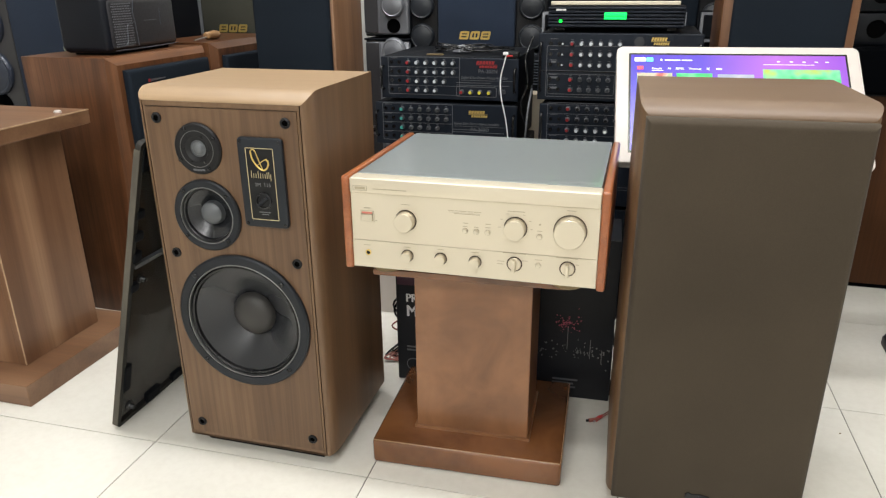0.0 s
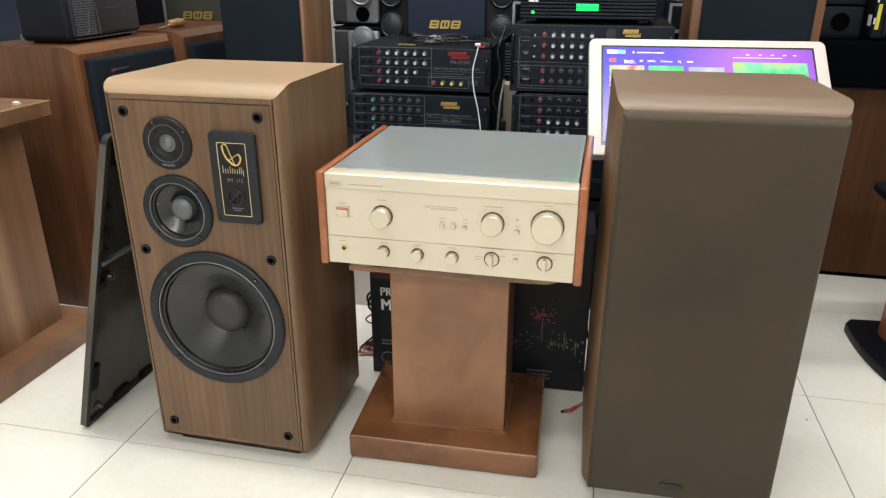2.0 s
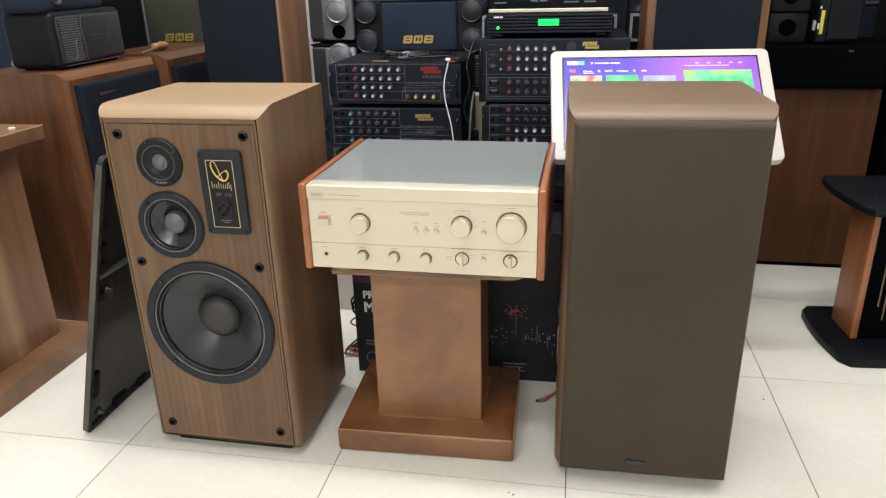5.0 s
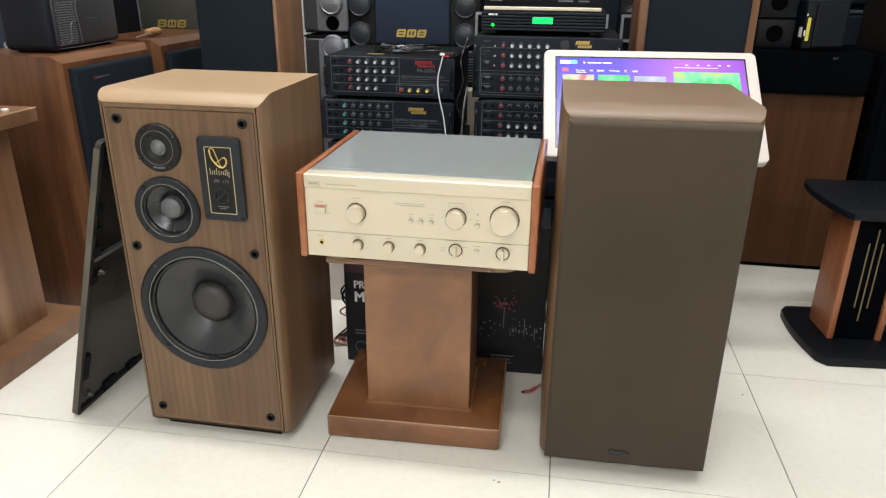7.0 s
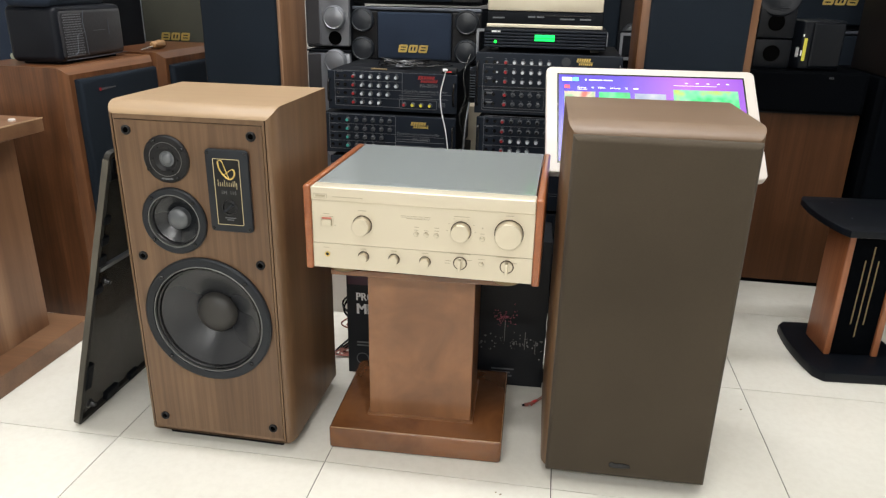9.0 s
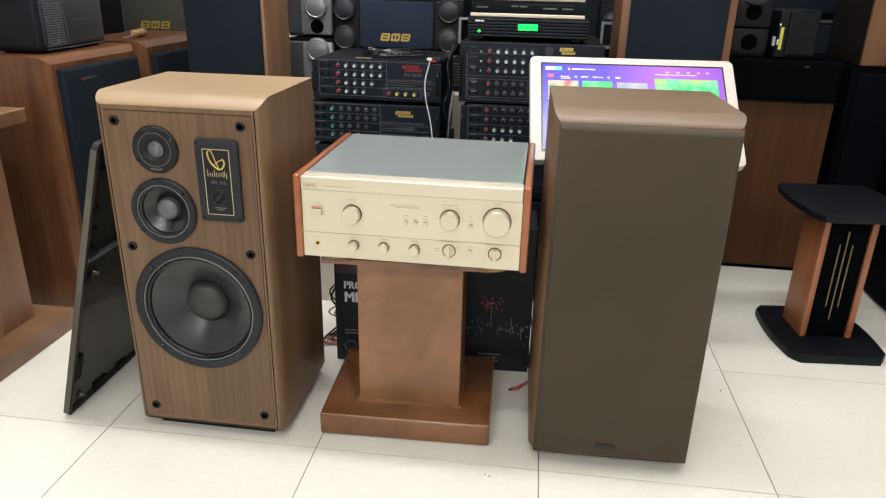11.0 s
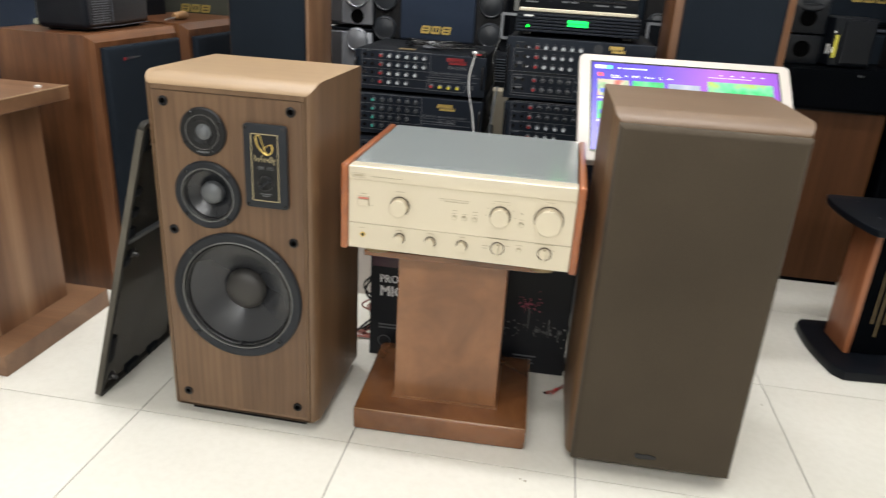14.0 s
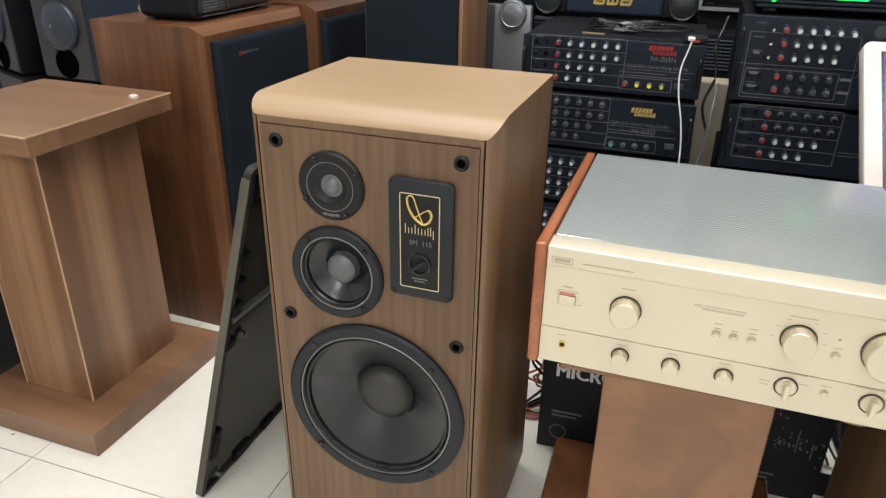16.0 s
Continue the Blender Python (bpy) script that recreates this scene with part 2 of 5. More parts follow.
PAINT = grained("wall_paint", (0.64, 0.63, 0.60), 0.7, 0, 0.05, 4, 0.1)
CEIL = grained("ceiling_paint", (0.78, 0.78, 0.76), 0.8, 0, 0.04, 4, 0.1)
GROUT = grained("grey_grout", (0.125, 0.117, 0.104), 0.9, 0, 0.2, 40, 0.2, 0.1)
ORANGE_WOOD = wood("orange_beech_post", (0.25, 0.085, 0.035), (0.33, 0.12, 0.05), (0.40, 0.16, 0.075), "z", 0.35, 0.2, 0.7)
HANDLE_WOOD = wood("turned_beech", (0.28, 0.15, 0.06), (0.38, 0.22, 0.10), (0.46, 0.28, 0.13), "x", 0.4)
STEEL = grained("bare_steel", (0.45, 0.45, 0.46), 0.3, 0.9, 0.1)
LAMP_GLOW = glow("lamp_diffuser", (1.0, 0.96, 0.88), 6.0)
GREEN_LED = glow("green_led", (0.0, 1.0, 0.05), 2.0)
GREEN_BAR = glow("green_display", (0.0, 0.90, 0.12), 1.25)
# Paints the shaded inside of ports and sockets as flat black discs.
HOLLOW_SHADE = mat("unlit_hollow", 0.9, 0, (0.002, 0.002, 0.002), 0.0)
EDGE_GREY = grained("pale_grey_cloth_edge", (0.095, 0.086, 0.070), 0.8, 0, 0.3, 20, 0.2, 0.2)
FRAME_GREY = grained("grey_brown_moulding", (0.020, 0.0185, 0.0155), 0.55, 0, 0.35, 15, 0.2, 0.3)
EDGE_BAND_GLINT = wood("edge_band_highlight", (0.42, 0.28, 0.17), (0.50, 0.34, 0.21), (0.56, 0.40, 0.26), "z", 0.35)
DARK_BOX = grained("dark_brown_side", (0.0085, 0.0066, 0.0058), 0.6, 0, 0.3, 30, 0.1, 0.15)
CASE = grained("charcoal_case", (0.026, 0.028, 0.032), 0.55, 0, 0.45, 12, 0.25, 0.35)


def tile_material():
    m = mat("ivory_floor_tile", 0.16, 0, (0.70, 0.66, 0.58), 0.5)
    n, l, b = nodes(m)
    v = coords(m)
    a = noise_tex(m, v, 2.5, 4, 0.6, 0.4)
    col = ramp(m, a, [(0.3, (0.715, 0.69, 0.62)), (0.7, (0.765, 0.745, 0.68))])
    fine = noise_tex(m, v, 60, 3, 0.6)
    col = mix(m, "MULTIPLY", 0.3, col, ramp(m, fine, [(0.35, (0.88, 0.87, 0.85)), (0.6, (1, 1, 1))]))
    l.new(col, b.inputs["Base Color"])
    rough_from(m, a, 0.10, 0.20)
    return m


def gauze_material():
    """Thin see-through cloth: half the light passes between the threads."""
    m = cloth("see_through_cloth", (0.050, 0.044, 0.034), 700)
    n, l, b = nodes(m)
    b.inputs["Alpha"].default_value = 0.84
    return m


TILE = tile_material()
GAUZE = gauze_material()


# ---------------------------------------------------------------- builders
def part(name, bm, material, parent=None, label="", smooth=False):
    """Links a bmesh as one mesh object under a thing or a part."""
    me = bpy.data.meshes.new(name)
    bmesh.ops.recalc_face_normals(bm, faces=bm.faces)
    bm.to_mesh(me)
    bm.free()
    me.materials.append(material)
    if smooth:
        me.shade_smooth()
        me.set_sharp_from_angle(angle=radians(35))
    ob = new(name, me)
    ob.parent = parent
    return tagged(ob, label)


def thing(name, m, label, category, group="", kind=""):
    ob = new(name)
    ob.empty_display_size = 0.05
    ob.matrix_world = m
    return tagged(ob, label, category, group, kind)


def box(x0, x1, y0, y1, z0, z1, bevel=0.0, seg=2, bm=None, pick=None):
    b = bmesh.new()
    bmesh.ops.create_cube(b, size=1)
    for v in b.verts:
        v.co = Vector((x0 if v.co.x < 0 else x1, y0 if v.co.y < 0 else y1, z0 if v.co.z < 0 else z1))
    if bevel:
        edges = [e for e in b.edges if pick is None or pick((e.verts[0].co + e.verts[1].co) / 2)]
        bmesh.ops.bevel(b, geom=edges, offset=bevel, segments=seg, profile=0.5, affect="EDGES")
    return join(bm, b)


def join(bm, b):
    if bm is None:
        return b
    me = bpy.data.meshes.new("tmp")
    b.to_mesh(me)
    b.free()
    bm.from_mesh(me)
    bpy.data.meshes.remove(me)
    return bm


def lathe(profile, m=None, seg=48, bm=None, closed=False):
    """Turns (radius, height) points round z, then moves them by m."""
    b = bmesh.new()
    rings = []
    for r, h in profile:
        if r < 1e-6:
            rings.append([b.verts.new((0, 0, h))])
        else:
            rings.append([b.verts.new((r * math.cos(2 * math.pi * i / seg), r * math.sin(2 * math.pi * i / seg), h)) for i in range(seg)])
    for p, q in zip(rings, rings[1:]):
        for i in range(seg):
            j = (i + 1) % seg
            vs = [p[i], p[j], q[j], q[i]] if len(p) > 1 and len(q) > 1 else ([p[0], q[j], q[i]] if len(q) > 1 else [p[i], p[j], q[0]])
            if len(set(vs)) > 2:
                b.faces.new(vs)
    if m is not None:
        bmesh.ops.transform(b, matrix=m, verts=b.verts)
    return join(bm, b)


def face_front(x, y, z):
    """Pose that turns a lathe's z axis towards -y, at a point of a front panel."""
    return pose(x, y, z, 90, 0, 0)


def prism(points, depth, m=None, bevel=0.0, bm=None):
    """A flat outline (x, y) pulled up by depth."""
    b = bmesh.new()
    vs = [b.verts.new((x, y, 0)) for x, y in points]
    f = b.faces.new(vs)
    r = bmesh.ops.extrude_face_region(b, geom=[f])
    bmesh.ops.translate(b, vec=(0, 0, depth), verts=[v for v in r["geom"] if isinstance(v, bmesh.types.BMVert)])
    if bevel:
        bmesh.ops.bevel(b, geom=[e for e in b.edges if abs(e.verts[0].co.z - e.verts[1].co.z) < 1e-6], offset=bevel, segments=2, profile=0.5, affect="EDGES")
    if m is not None:
        bmesh.ops.transform(b, matrix=m, verts=b.verts)
    return join(bm, b)


def round_rect(w, h, r, n=5):
    pts = []
    for cx, cy, a0 in ((w / 2 - r, h / 2 - r, 0), (-w / 2 + r, h / 2 - r, 90), (-w / 2 + r, -h / 2 + r, 180), (w / 2 - r, -h / 2 + r, 270)):
        for i in range(n + 1):
            a = radians(a0 + 90 * i / n)
            pts.append((cx + r * math.cos(a), cy + r * math.sin(a)))
    return pts


def frame_prism(w, h, t, depth, m, r=0.0, bm=None):
    """A flat rectangular frame of width t."""
    b = bmesh.new()
    o = round_rect(w, h, r or 1e-4, 4)
    i = round_rect(w - 2 * t, h - 2 * t, max(r - t, 1e-4), 4)
    lv = []
    for z in (0, depth):
        lv.append(([b.verts.new((x, y, z)) for x, y in o], [b.verts.new((x, y, z)) for x, y in i]))
    k = len(o)
    for s in range(k):
        e = (s + 1) % k
        (o0, i0), (o1, i1) = lv
        for q in ((o0[s], o0[e], i0[e], i0[s]), (o1[s], o1[e], i1[e], i1[s]), (o0[s], o0[e], o1[e], o1[s]), (i0[s], i0[e], i1[e], i1[s])):
            b.faces.new(q)
    bmesh.ops.transform(b, matrix=m, verts=b.verts)
    return join(bm, b)


def holed_board(x0, x1, z0, z1, y, depth, holes):
    """An upright board facing -y with round holes (x, z, radius) through it."""
    b = bmesh.new()
    loops = [[(x0, z0), (x1, z0), (x1, z1), (x0, z1)]]
    for hx, hz, r in holes:
        loops.append([(hx + r * math.cos(2 * math.pi * i / 64), hz + r * math.sin(2 * math.pi * i / 64)) for i in range(64)])
    edges = []
    for lp_ in loops:
        vs = [b.verts.new((x, y, z)) for x, z in lp_]
        edges += [b.edges.new((vs[i], vs[(i + 1) % len(vs)])) for i in range(len(vs))]
    r = bmesh.ops.triangle_fill(b, use_beauty=True, use_dissolve=False, edges=edges, normal=(0, -1, 0))
    faces = [f for f in r["geom"] if isinstance(f, bmesh.types.BMFace)]
    for f in faces[:]:
        c = f.calc_center_median()
        if any((c.x - hx) ** 2 + (c.z - hz) ** 2 < (0.98 * rr) ** 2 for hx, hz, rr in holes):
            b.faces.remove(f)
            faces.remove(f)
    e = bmesh.ops.extrude_face_region(b, geom=faces)
    bmesh.ops.translate(b, vec=(0, depth, 0), verts=[v for v in e["geom"] if isinstance(v, bmesh.types.BMVert)])
    return b


def tube(points, r, seg=8, bm=None, smooth=8):
    """A round cable through points, on a Catmull-Rom line."""
    P = [Vector(p) for p in points]
    P = [2 * P[0] - P[1]] + P + [2 * P[-1] - P[-2]]
    line = []
    for i in range(1, len(P) - 2):
        for k in range(smooth):
            t = k / smooth
            a, b_, c, d = P[i - 1:i + 3]
            line.append(0.5 * (2 * b_ + (c - a) * t + (2 * a - 5 * b_ + 4 * c - d) * t * t + (3 * b_ - a - 3 * c + d) * t ** 3))
    line.append(P[-2])
    b = bmesh.new()
    rings = []
    up = Vector((0.13, 0.21, 1)).normalized()
    for i, p in enumerate(line):
        d = (line[min(i + 1, len(line) - 1)] - line[max(i - 1, 0)]).normalized()
        u = d.cross(up)
        u = u.normalized() if u.length > 1e-4 else Vector((1, 0, 0))
        w = d.cross(u)
        rings.append([b.verts.new(p + r * (math.cos(2 * math.pi * s / seg) * u + math.sin(2 * math.pi * s / seg) * w)) for s in range(seg)])
    for p, q in zip(rings, rings[1:]):
        for s in range(seg):
            e = (s + 1) % seg
            b.faces.new((p[s], p[e], q[e], q[s]))
    b.faces.new(rings[0])
    b.faces.new(rings[-1])
    return join(bm, b)


def text_mesh(words, size, m, bm=None, depth=0.0003, shear=0.0, squeeze=1.0, bold=0.0):
    """Built-in font as a thin mesh, left aligned, lying in the xy plane of m."""
    cu = bpy.data.curves.new("tmp", "FONT")
    cu.body, cu.size, cu.extrude, cu.shear, cu.resolution_u = words, size, depth, shear, 2
    ob = new("tmp", cu)
    me = bpy.data.meshes.new_from_object(ob.evaluated_get(bpy.context.evaluated_depsgraph_get()))
    bpy.data.objects.remove(ob)
    bpy.data.curves.remove(cu)
    b = bmesh.new()
    b.from_mesh(me)
    bpy.data.meshes.remove(me)
    bmesh.ops.transform(b, matrix=Matrix.Diagonal((squeeze, 1, 1, 1)), verts=b.verts)
    for k in (1, 2) if bold else ():             # heavier strokes
        more = b.copy()
        bmesh.ops.translate(more, vec=(bold * k, 0, 0.0001 * k), verts=more.verts)
        bmesh.ops.transform(more, matrix=m, verts=more.verts)
        bm = join(bm, more)
    bmesh.ops.transform(b, matrix=m, verts=b.verts)
    return join(bm, b)


def bars(rows, h, y, x, z, bm=None):
    """Unreadable print as thin bars on a front panel: rows of (dx, dz, width)."""
    for dx, dz, w in rows:
        bm = box(x + dx, x + dx + w, y - 0.0006, y + 0.0005, z + dz, z + dz + h, bm=bm)
    return bm


# ---------------------------------------------------------------- the room
X0, X1, Y0, Y1, H = ROOM
tagged(part("floor", box(X0, X1, Y0, Y1, -0.12, -0.002), GROUT), "cement bed with grey joints under ivory tiles", "floor", kind="structure")
FLOOR = bpy.data.objects["floor"]
tagged(part("ceiling", box(X0 - 0.1, X1 + 0.1, Y0 - 0.1, Y1 + 0.1, H, H + 0.12), CEIL), "plain white painted ceiling", "ceiling", kind="structure")
for nm, b in (("wall_north", (X0 - 0.12, X1 + 0.12, Y1, Y1 + 0.12)), ("wall_south", (X0 - 0.12, X1 + 0.12, Y0 - 0.12, Y0)),
              ("wall_west", (X0 - 0.12, X0, Y0, Y1)), ("wall_east", (X1, X1 + 0.12, Y0, Y1))):
    tagged(part(nm, box(*b, -0.12, H), PAINT), "plain off-white painted shop wall", "wall", kind="structure")

# Assumed housings for the added lamps.
for lx, ly, watts in LAMPS:
    lamp = thing("ceiling_light", pose(lx, ly, H - 0.07), "assumed fluorescent fitting on the unseen ceiling, added to light the shop", "ceiling light", "ceiling lights")
    part("housing", box(-0.62, 0.62, -0.10, 0.10, 0.02, 0.07, 0.006), CEIL, lamp)
    part("diffuser", box(-0.60, 0.60, -0.085, 0.085, 0.0, 0.018, 0.005), LAMP_GLOW, lamp)


# ---------------------------------------------------------------- drivers
def ring_screws(parent, x, y, z, r, count, a0, size=0.004):
    for i in range(count):
        a = radians(a0 + 360 * i / count)
        part("screw", lathe([(0, 0.0035), (size * 0.6, 0.0035), (size, 0.002), (size, -0.002)], face_front(x + r * math.cos(a), y, z + r * math.sin(a)), 10), BLACK_GLOSS, parent)


def woofer(parent, x, y, z, R):
    M = face_front(x, y, z)
    w = part("woofer", lathe([(R, -0.004), (R, 0.005), (R - 0.004, 0.008), (R * 0.875, 0.008), (R * 0.855, 0.003), (R * 0.845, -0.010)], M, 72), RUBBER, parent, "large bass driver with a dark rubber rim", True)
    part("trim_ring", lathe([(R * 0.864, 0.003), (R * 0.862, 0.0058), (R * 0.848, 0.0058), (R * 0.844, -0.003)], M, 72), GREY_RING, w, "thin bright ring", True)
    part("surround", lathe([(R * 0.850, -0.005), (R * 0.838, 0.000), (R * 0.818, 0.002), (R * 0.795, 0.000), (R * 0.780, -0.006)], M, 72), BLACK_GLOSS, w, "black rubber surround", True)
    part("cone", lathe([(R * 0.785, -0.005), (R * 0.68, -0.0115), (R * 0.56, -0.021), (R * 0.43, -0.032), (R * 0.31, -0.043)], M, 72), CONE, w, "glossy graphite grey cone", True)
    part("dust_cap", lathe([(R * 0.325, -0.041), (R * 0.31, -0.033), (R * 0.25, -0.025), (R * 0.13, -0.0195), (0, -0.018)], M, 48), CAP, w, "domed dust cap", True)
    ring_screws(w, x, y - 0.008, z, R * 0.925, 4, 45, 0.005)
    return w


def midrange(parent, x, y, z, R):
    M = face_front(x, y, z)
    w = part("midrange", lathe([(R, -0.004), (R, 0.004), (R - 0.003, 0.007), (R * 0.81, 0.007), (R * 0.79, 0.002), (R * 0.78, -0.008)], M, 64), RUBBER, parent, "midrange driver with a black frame", True)
    part("trim_ring", lathe([(R * 0.800, 0.003), (R * 0.797, 0.0060), (R * 0.775, 0.0060), (R * 0.768, -0.003)], M, 64), GREY_RING, w, "thin bright ring", True)
    part("surround", lathe([(R * 0.775, -0.004), (R * 0.745, 0.001), (R * 0.71, -0.001), (R * 0.69, -0.006)], M, 64), BLACK_GLOSS, w, "", True)
    part("cone", lathe([(R * 0.695, -0.0055), (R * 0.55, -0.012), (R * 0.40, -0.018), (R * 0.30, -0.024)], M, 64), CONE, w, "", True)
    part("dust_cap", lathe([(R * 0.335, -0.022), (R * 0.31, -0.010), (R * 0.22, -0.004), (0, -0.001)], M, 40), DOME, w, "grey dust cap", True)
    ring_screws(w, x, y - 0.007, z, R * 0.89, 4, 42)
    return w


def tweeter(parent, x, y, z, R):
    M = face_front(x, y, z)
    w = part("tweeter", lathe([(R, -0.004), (R, 0.003), (R - 0.003, 0.006), (R * 0.50, 0.006), (R * 0.40, 0.002), (R * 0.33, 0.001)], M, 64), BLACK_PLASTIC, parent, "black tweeter with a round faceplate", True)
    part("trim_ring", lathe([(R * 0.715, 0.0055), (R * 0.715, 0.0064), (R * 0.695, 0.0064), (R * 0.695, 0.0055)], M, 64), GREY_RING, w, "", True)
    part("dome", lathe([(R * 0.34, 0.000), (R * 0.25, 0.001), (R * 0.225, 0.003), (R * 0.15, 0.0055), (0, 0.0065)], M, 40), DOME, w, "small grey dome", True)
    for a in (60, 120, 180, 240, 300, 0):
        part("vent_slot", lathe([(0, 0.0068), (R * 0.035, 0.0068), (R * 0.035, 0.003)], face_front(x + R * 0.56 * math.cos(radians(a)), y, z + R * 0.56 * math.sin(radians(a))), 12), BLACK_GLOSS, w)
    part("maker_bar", bars([(-0.012, 0, 0.006), (-0.005, -0.0006, 0.010), (0.006, 0, 0.006)], 0.0032, y - 0.0062, x, z - R * 0.84), LINE_GREY, w, "small grey print")
    ring_screws(w, x, y - 0.006, z, R * 0.88, 4, 30)
    return w


def cabinet_body(w, d, h, z0):
    """Cabinet whose top rolls down to the front and whose front side edges are softly rounded."""
    b = bmesh.new()
    ax, ay, n = 0.0155, 0.034, 6
    roll = ((0.0, 0.0222), (0.0012, 0.0195), (0.0045, 0.0155), (0.010, 0.0112), (0.017, 0.0068), (0.025, 0.0031), (0.034, 0.0009), (0.046, 0.0))

    def section(z, y0):
        pts = [(-w / 2, d), (w / 2, d)]
        t0 = math.asin(max(0.0, 1 - y0 / ay))    # the round of the side edge ends in a mitre on the roll
        side = [(ax - ax * math.cos(t0 * i / n), max(y0, ay) - ay * math.sin(t0 * i / n)) for i in range(n + 1)]
        pts += [(w / 2 - u, y) for u, y in side]
        pts += [(u - w / 2, y) for u, y in reversed(side)]
        return [b.verts.new((x, y, z)) for x, y in pts]

    rings = [section(z0, 0)] + [section(h - down, back) for back, down in roll]
    for p_, q_ in zip(rings, rings[1:]):
        for i in range(len(p_)):
            j = (i + 1) % len(p_)
            b.faces.new((p_[i], p_[j], q_[j], q_[i]))
    b.faces.new(rings[0])
    b.faces.new(rings[-1])
    bmesh.ops.remove_doubles(b, verts=b.verts, dist=1e-5)
    bmesh.ops.recalc_face_normals(b, faces=b.faces)
    return b


SP_W, SP_D, SP_Z0, SP_H = 0.346, 0.305, 0.027, 0.768


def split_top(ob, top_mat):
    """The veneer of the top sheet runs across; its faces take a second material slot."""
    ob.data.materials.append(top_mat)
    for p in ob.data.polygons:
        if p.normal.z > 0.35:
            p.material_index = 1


def loudspeaker_body(m, label, body, top, hollow=False):
    sp = thing("loudspeaker", m, label, "loudspeaker", "pair of floor loudspeakers")
    shell = cabinet_body(SP_W, SP_D, SP_H, SP_Z0)
    if hollow:
        front = [f for f in shell.faces if f.normal.y < -0.999 and f.calc_area() > 0.1]
        bmesh.ops.delete(shell, geom=front, context="FACES")
    c = part("cabinet", shell, body, sp, "walnut veneered cabinet with rounded front edges", True)
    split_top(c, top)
    part("plinth", box(-SP_W / 2 + 0.035, SP_W / 2 - 0.035, 0.025, SP_D - 0.02, 0.0, SP_Z0, 0.003), BLACK_FELT, sp, "recessed black plinth")
    return sp


# the open loudspeaker, without its grille
SPX, SPY = -0.6795, 1.137
left = loudspeaker_body(pose(SPX, SPY, 0), "walnut floor loudspeaker with bare drivers, standing on the tiles", WALNUT, WALNUT_TOP_LIT, True)
HOLES = [(0.0035, 0.319, 0.1245), (-0.047, 0.535, 0.058), (-0.049, 0.662, 0.030)]
part("baffle_groove", holed_board(-0.1515, 0.1515, 0.038, 0.7365, 0.0016, 0.004, HOLES), GROOVE_SHADE, left, "dark seam round the baffle")
part("baffle_edge", frame_prism(0.3105, 0.7188, 0.0042, 0.004, face_front(0, 0.0036, 0.3861)), WALNUT, left)
part("top_rail", box(-0.1555, 0.1555, -0.0008, 0.004, 0.7366, 0.7454), WALNUT, left)
part("bottom_rail", box(-0.152, 0.152, -0.0004, 0.004, 0.0275, 0.0378), WALNUT, left)
baffle = part("baffle", holed_board(-0.1505, 0.1505, 0.0392, 0.7349, -0.0022, 0.019, HOLES), WALNUT_FRONT, left, "flat walnut baffle board")
woofer(left, 0.0035, -0.003, 0.319, 0.1405)
midrange(left, -0.047, -0.003, 0.535, 0.0695)
tweeter(left, -0.049, -0.003, 0.662, 0.0475)
for hx in (-0.1285, 0.1285):
    for hz in (0.715, 0.453, 0.065):
        s = part("grille_socket", lathe([(0.0098, -0.001), (0.0098, 0.002), (0.0078, 0.004), (0.0058, 0.003), (0.005, -0.0015)], face_front(hx, -0.0025, hz), 20), BLACK_PLASTIC, left, "", True)
        part("socket_hole", lathe([(0.0055, 0.0006), (0, 0.0006)], face_front(hx, -0.0025, hz), 16), HOLLOW_SHADE, s)
plate = part("badge_plate", prism(round_rect(0.088, 0.166, 0.008), 0.009, face_front(0.0785, -0.0025, 0.606), 0.003), RUBBER, left, "black badge plate with gold trim", True)
part("gold_frame", frame_prism(0.0545, 0.133, 0.0012, 0.0008, face_front(0.0778, -0.0113, 0.6045), 0.002), GOLD_PALE, plate, "thin gold border")
part("inner_panel", prism(round_rect(0.052, 0.130, 0.0015), 0.0004, face_front(0.0778, -0.0113, 0.6045)), BLACK_PLASTIC, plate)
# emblem: a looped ribbon and plain letter-sized strokes
def ribbon(points, r):
    return tube([(0.0775 + 0.00052 * x, -0.0123, 0.6485 + 0.00047 * z) for x, z in points], r, 6)


def joined(*meshes):
    out = meshes[0]
    for m_ in meshes[1:]:
        out = join(out, m_)
    return out


part("emblem", joined(ribbon([(-32, 35), (-28, 8), (-14, -18), (6, -35), (20, -33), (30, -18), (31, -3), (24, 7)], 0.0016),
                      ribbon([(24, 7), (10, -2), (-4, -14), (-13, -19)], 0.0008),
                      ribbon([(-32, 35), (-24, 42), (-15, 36), (-8, 15), (0, -10), (8, -32)], 0.0009)), GOLD, plate, "gold looped ribbon emblem", True)
strokes = None
for dx, z0, z1 in ((0.0, 0.0, 0.013), (0.0045, 0.0, 0.008), (0.009, 0.0, 0.008), (0.0135, 0.0, 0.013), (0.018, 0.0, 0.009), (0.0225, 0.0, 0.008), (0.027, 0.0, 0.008), (0.031, 0.0, 0.011), (0.0345, 0.0, 0.012), (0.038, -0.004, 0.008)):
    strokes = box(0.0580 + dx, 0.0589 + dx, -0.0123, -0.0115, 0.6165 + z0, 0.6165 + z1, bm=strokes)
part("logo_strokes", strokes, GOLD_PALE, plate, "gold maker mark of plain upright bars")
part("model_text", text_mesh("SM  115", 0.0095, face_front(0.0635, -0.0118, 0.6010)), LINE_GREY, plate, "grey model lettering")
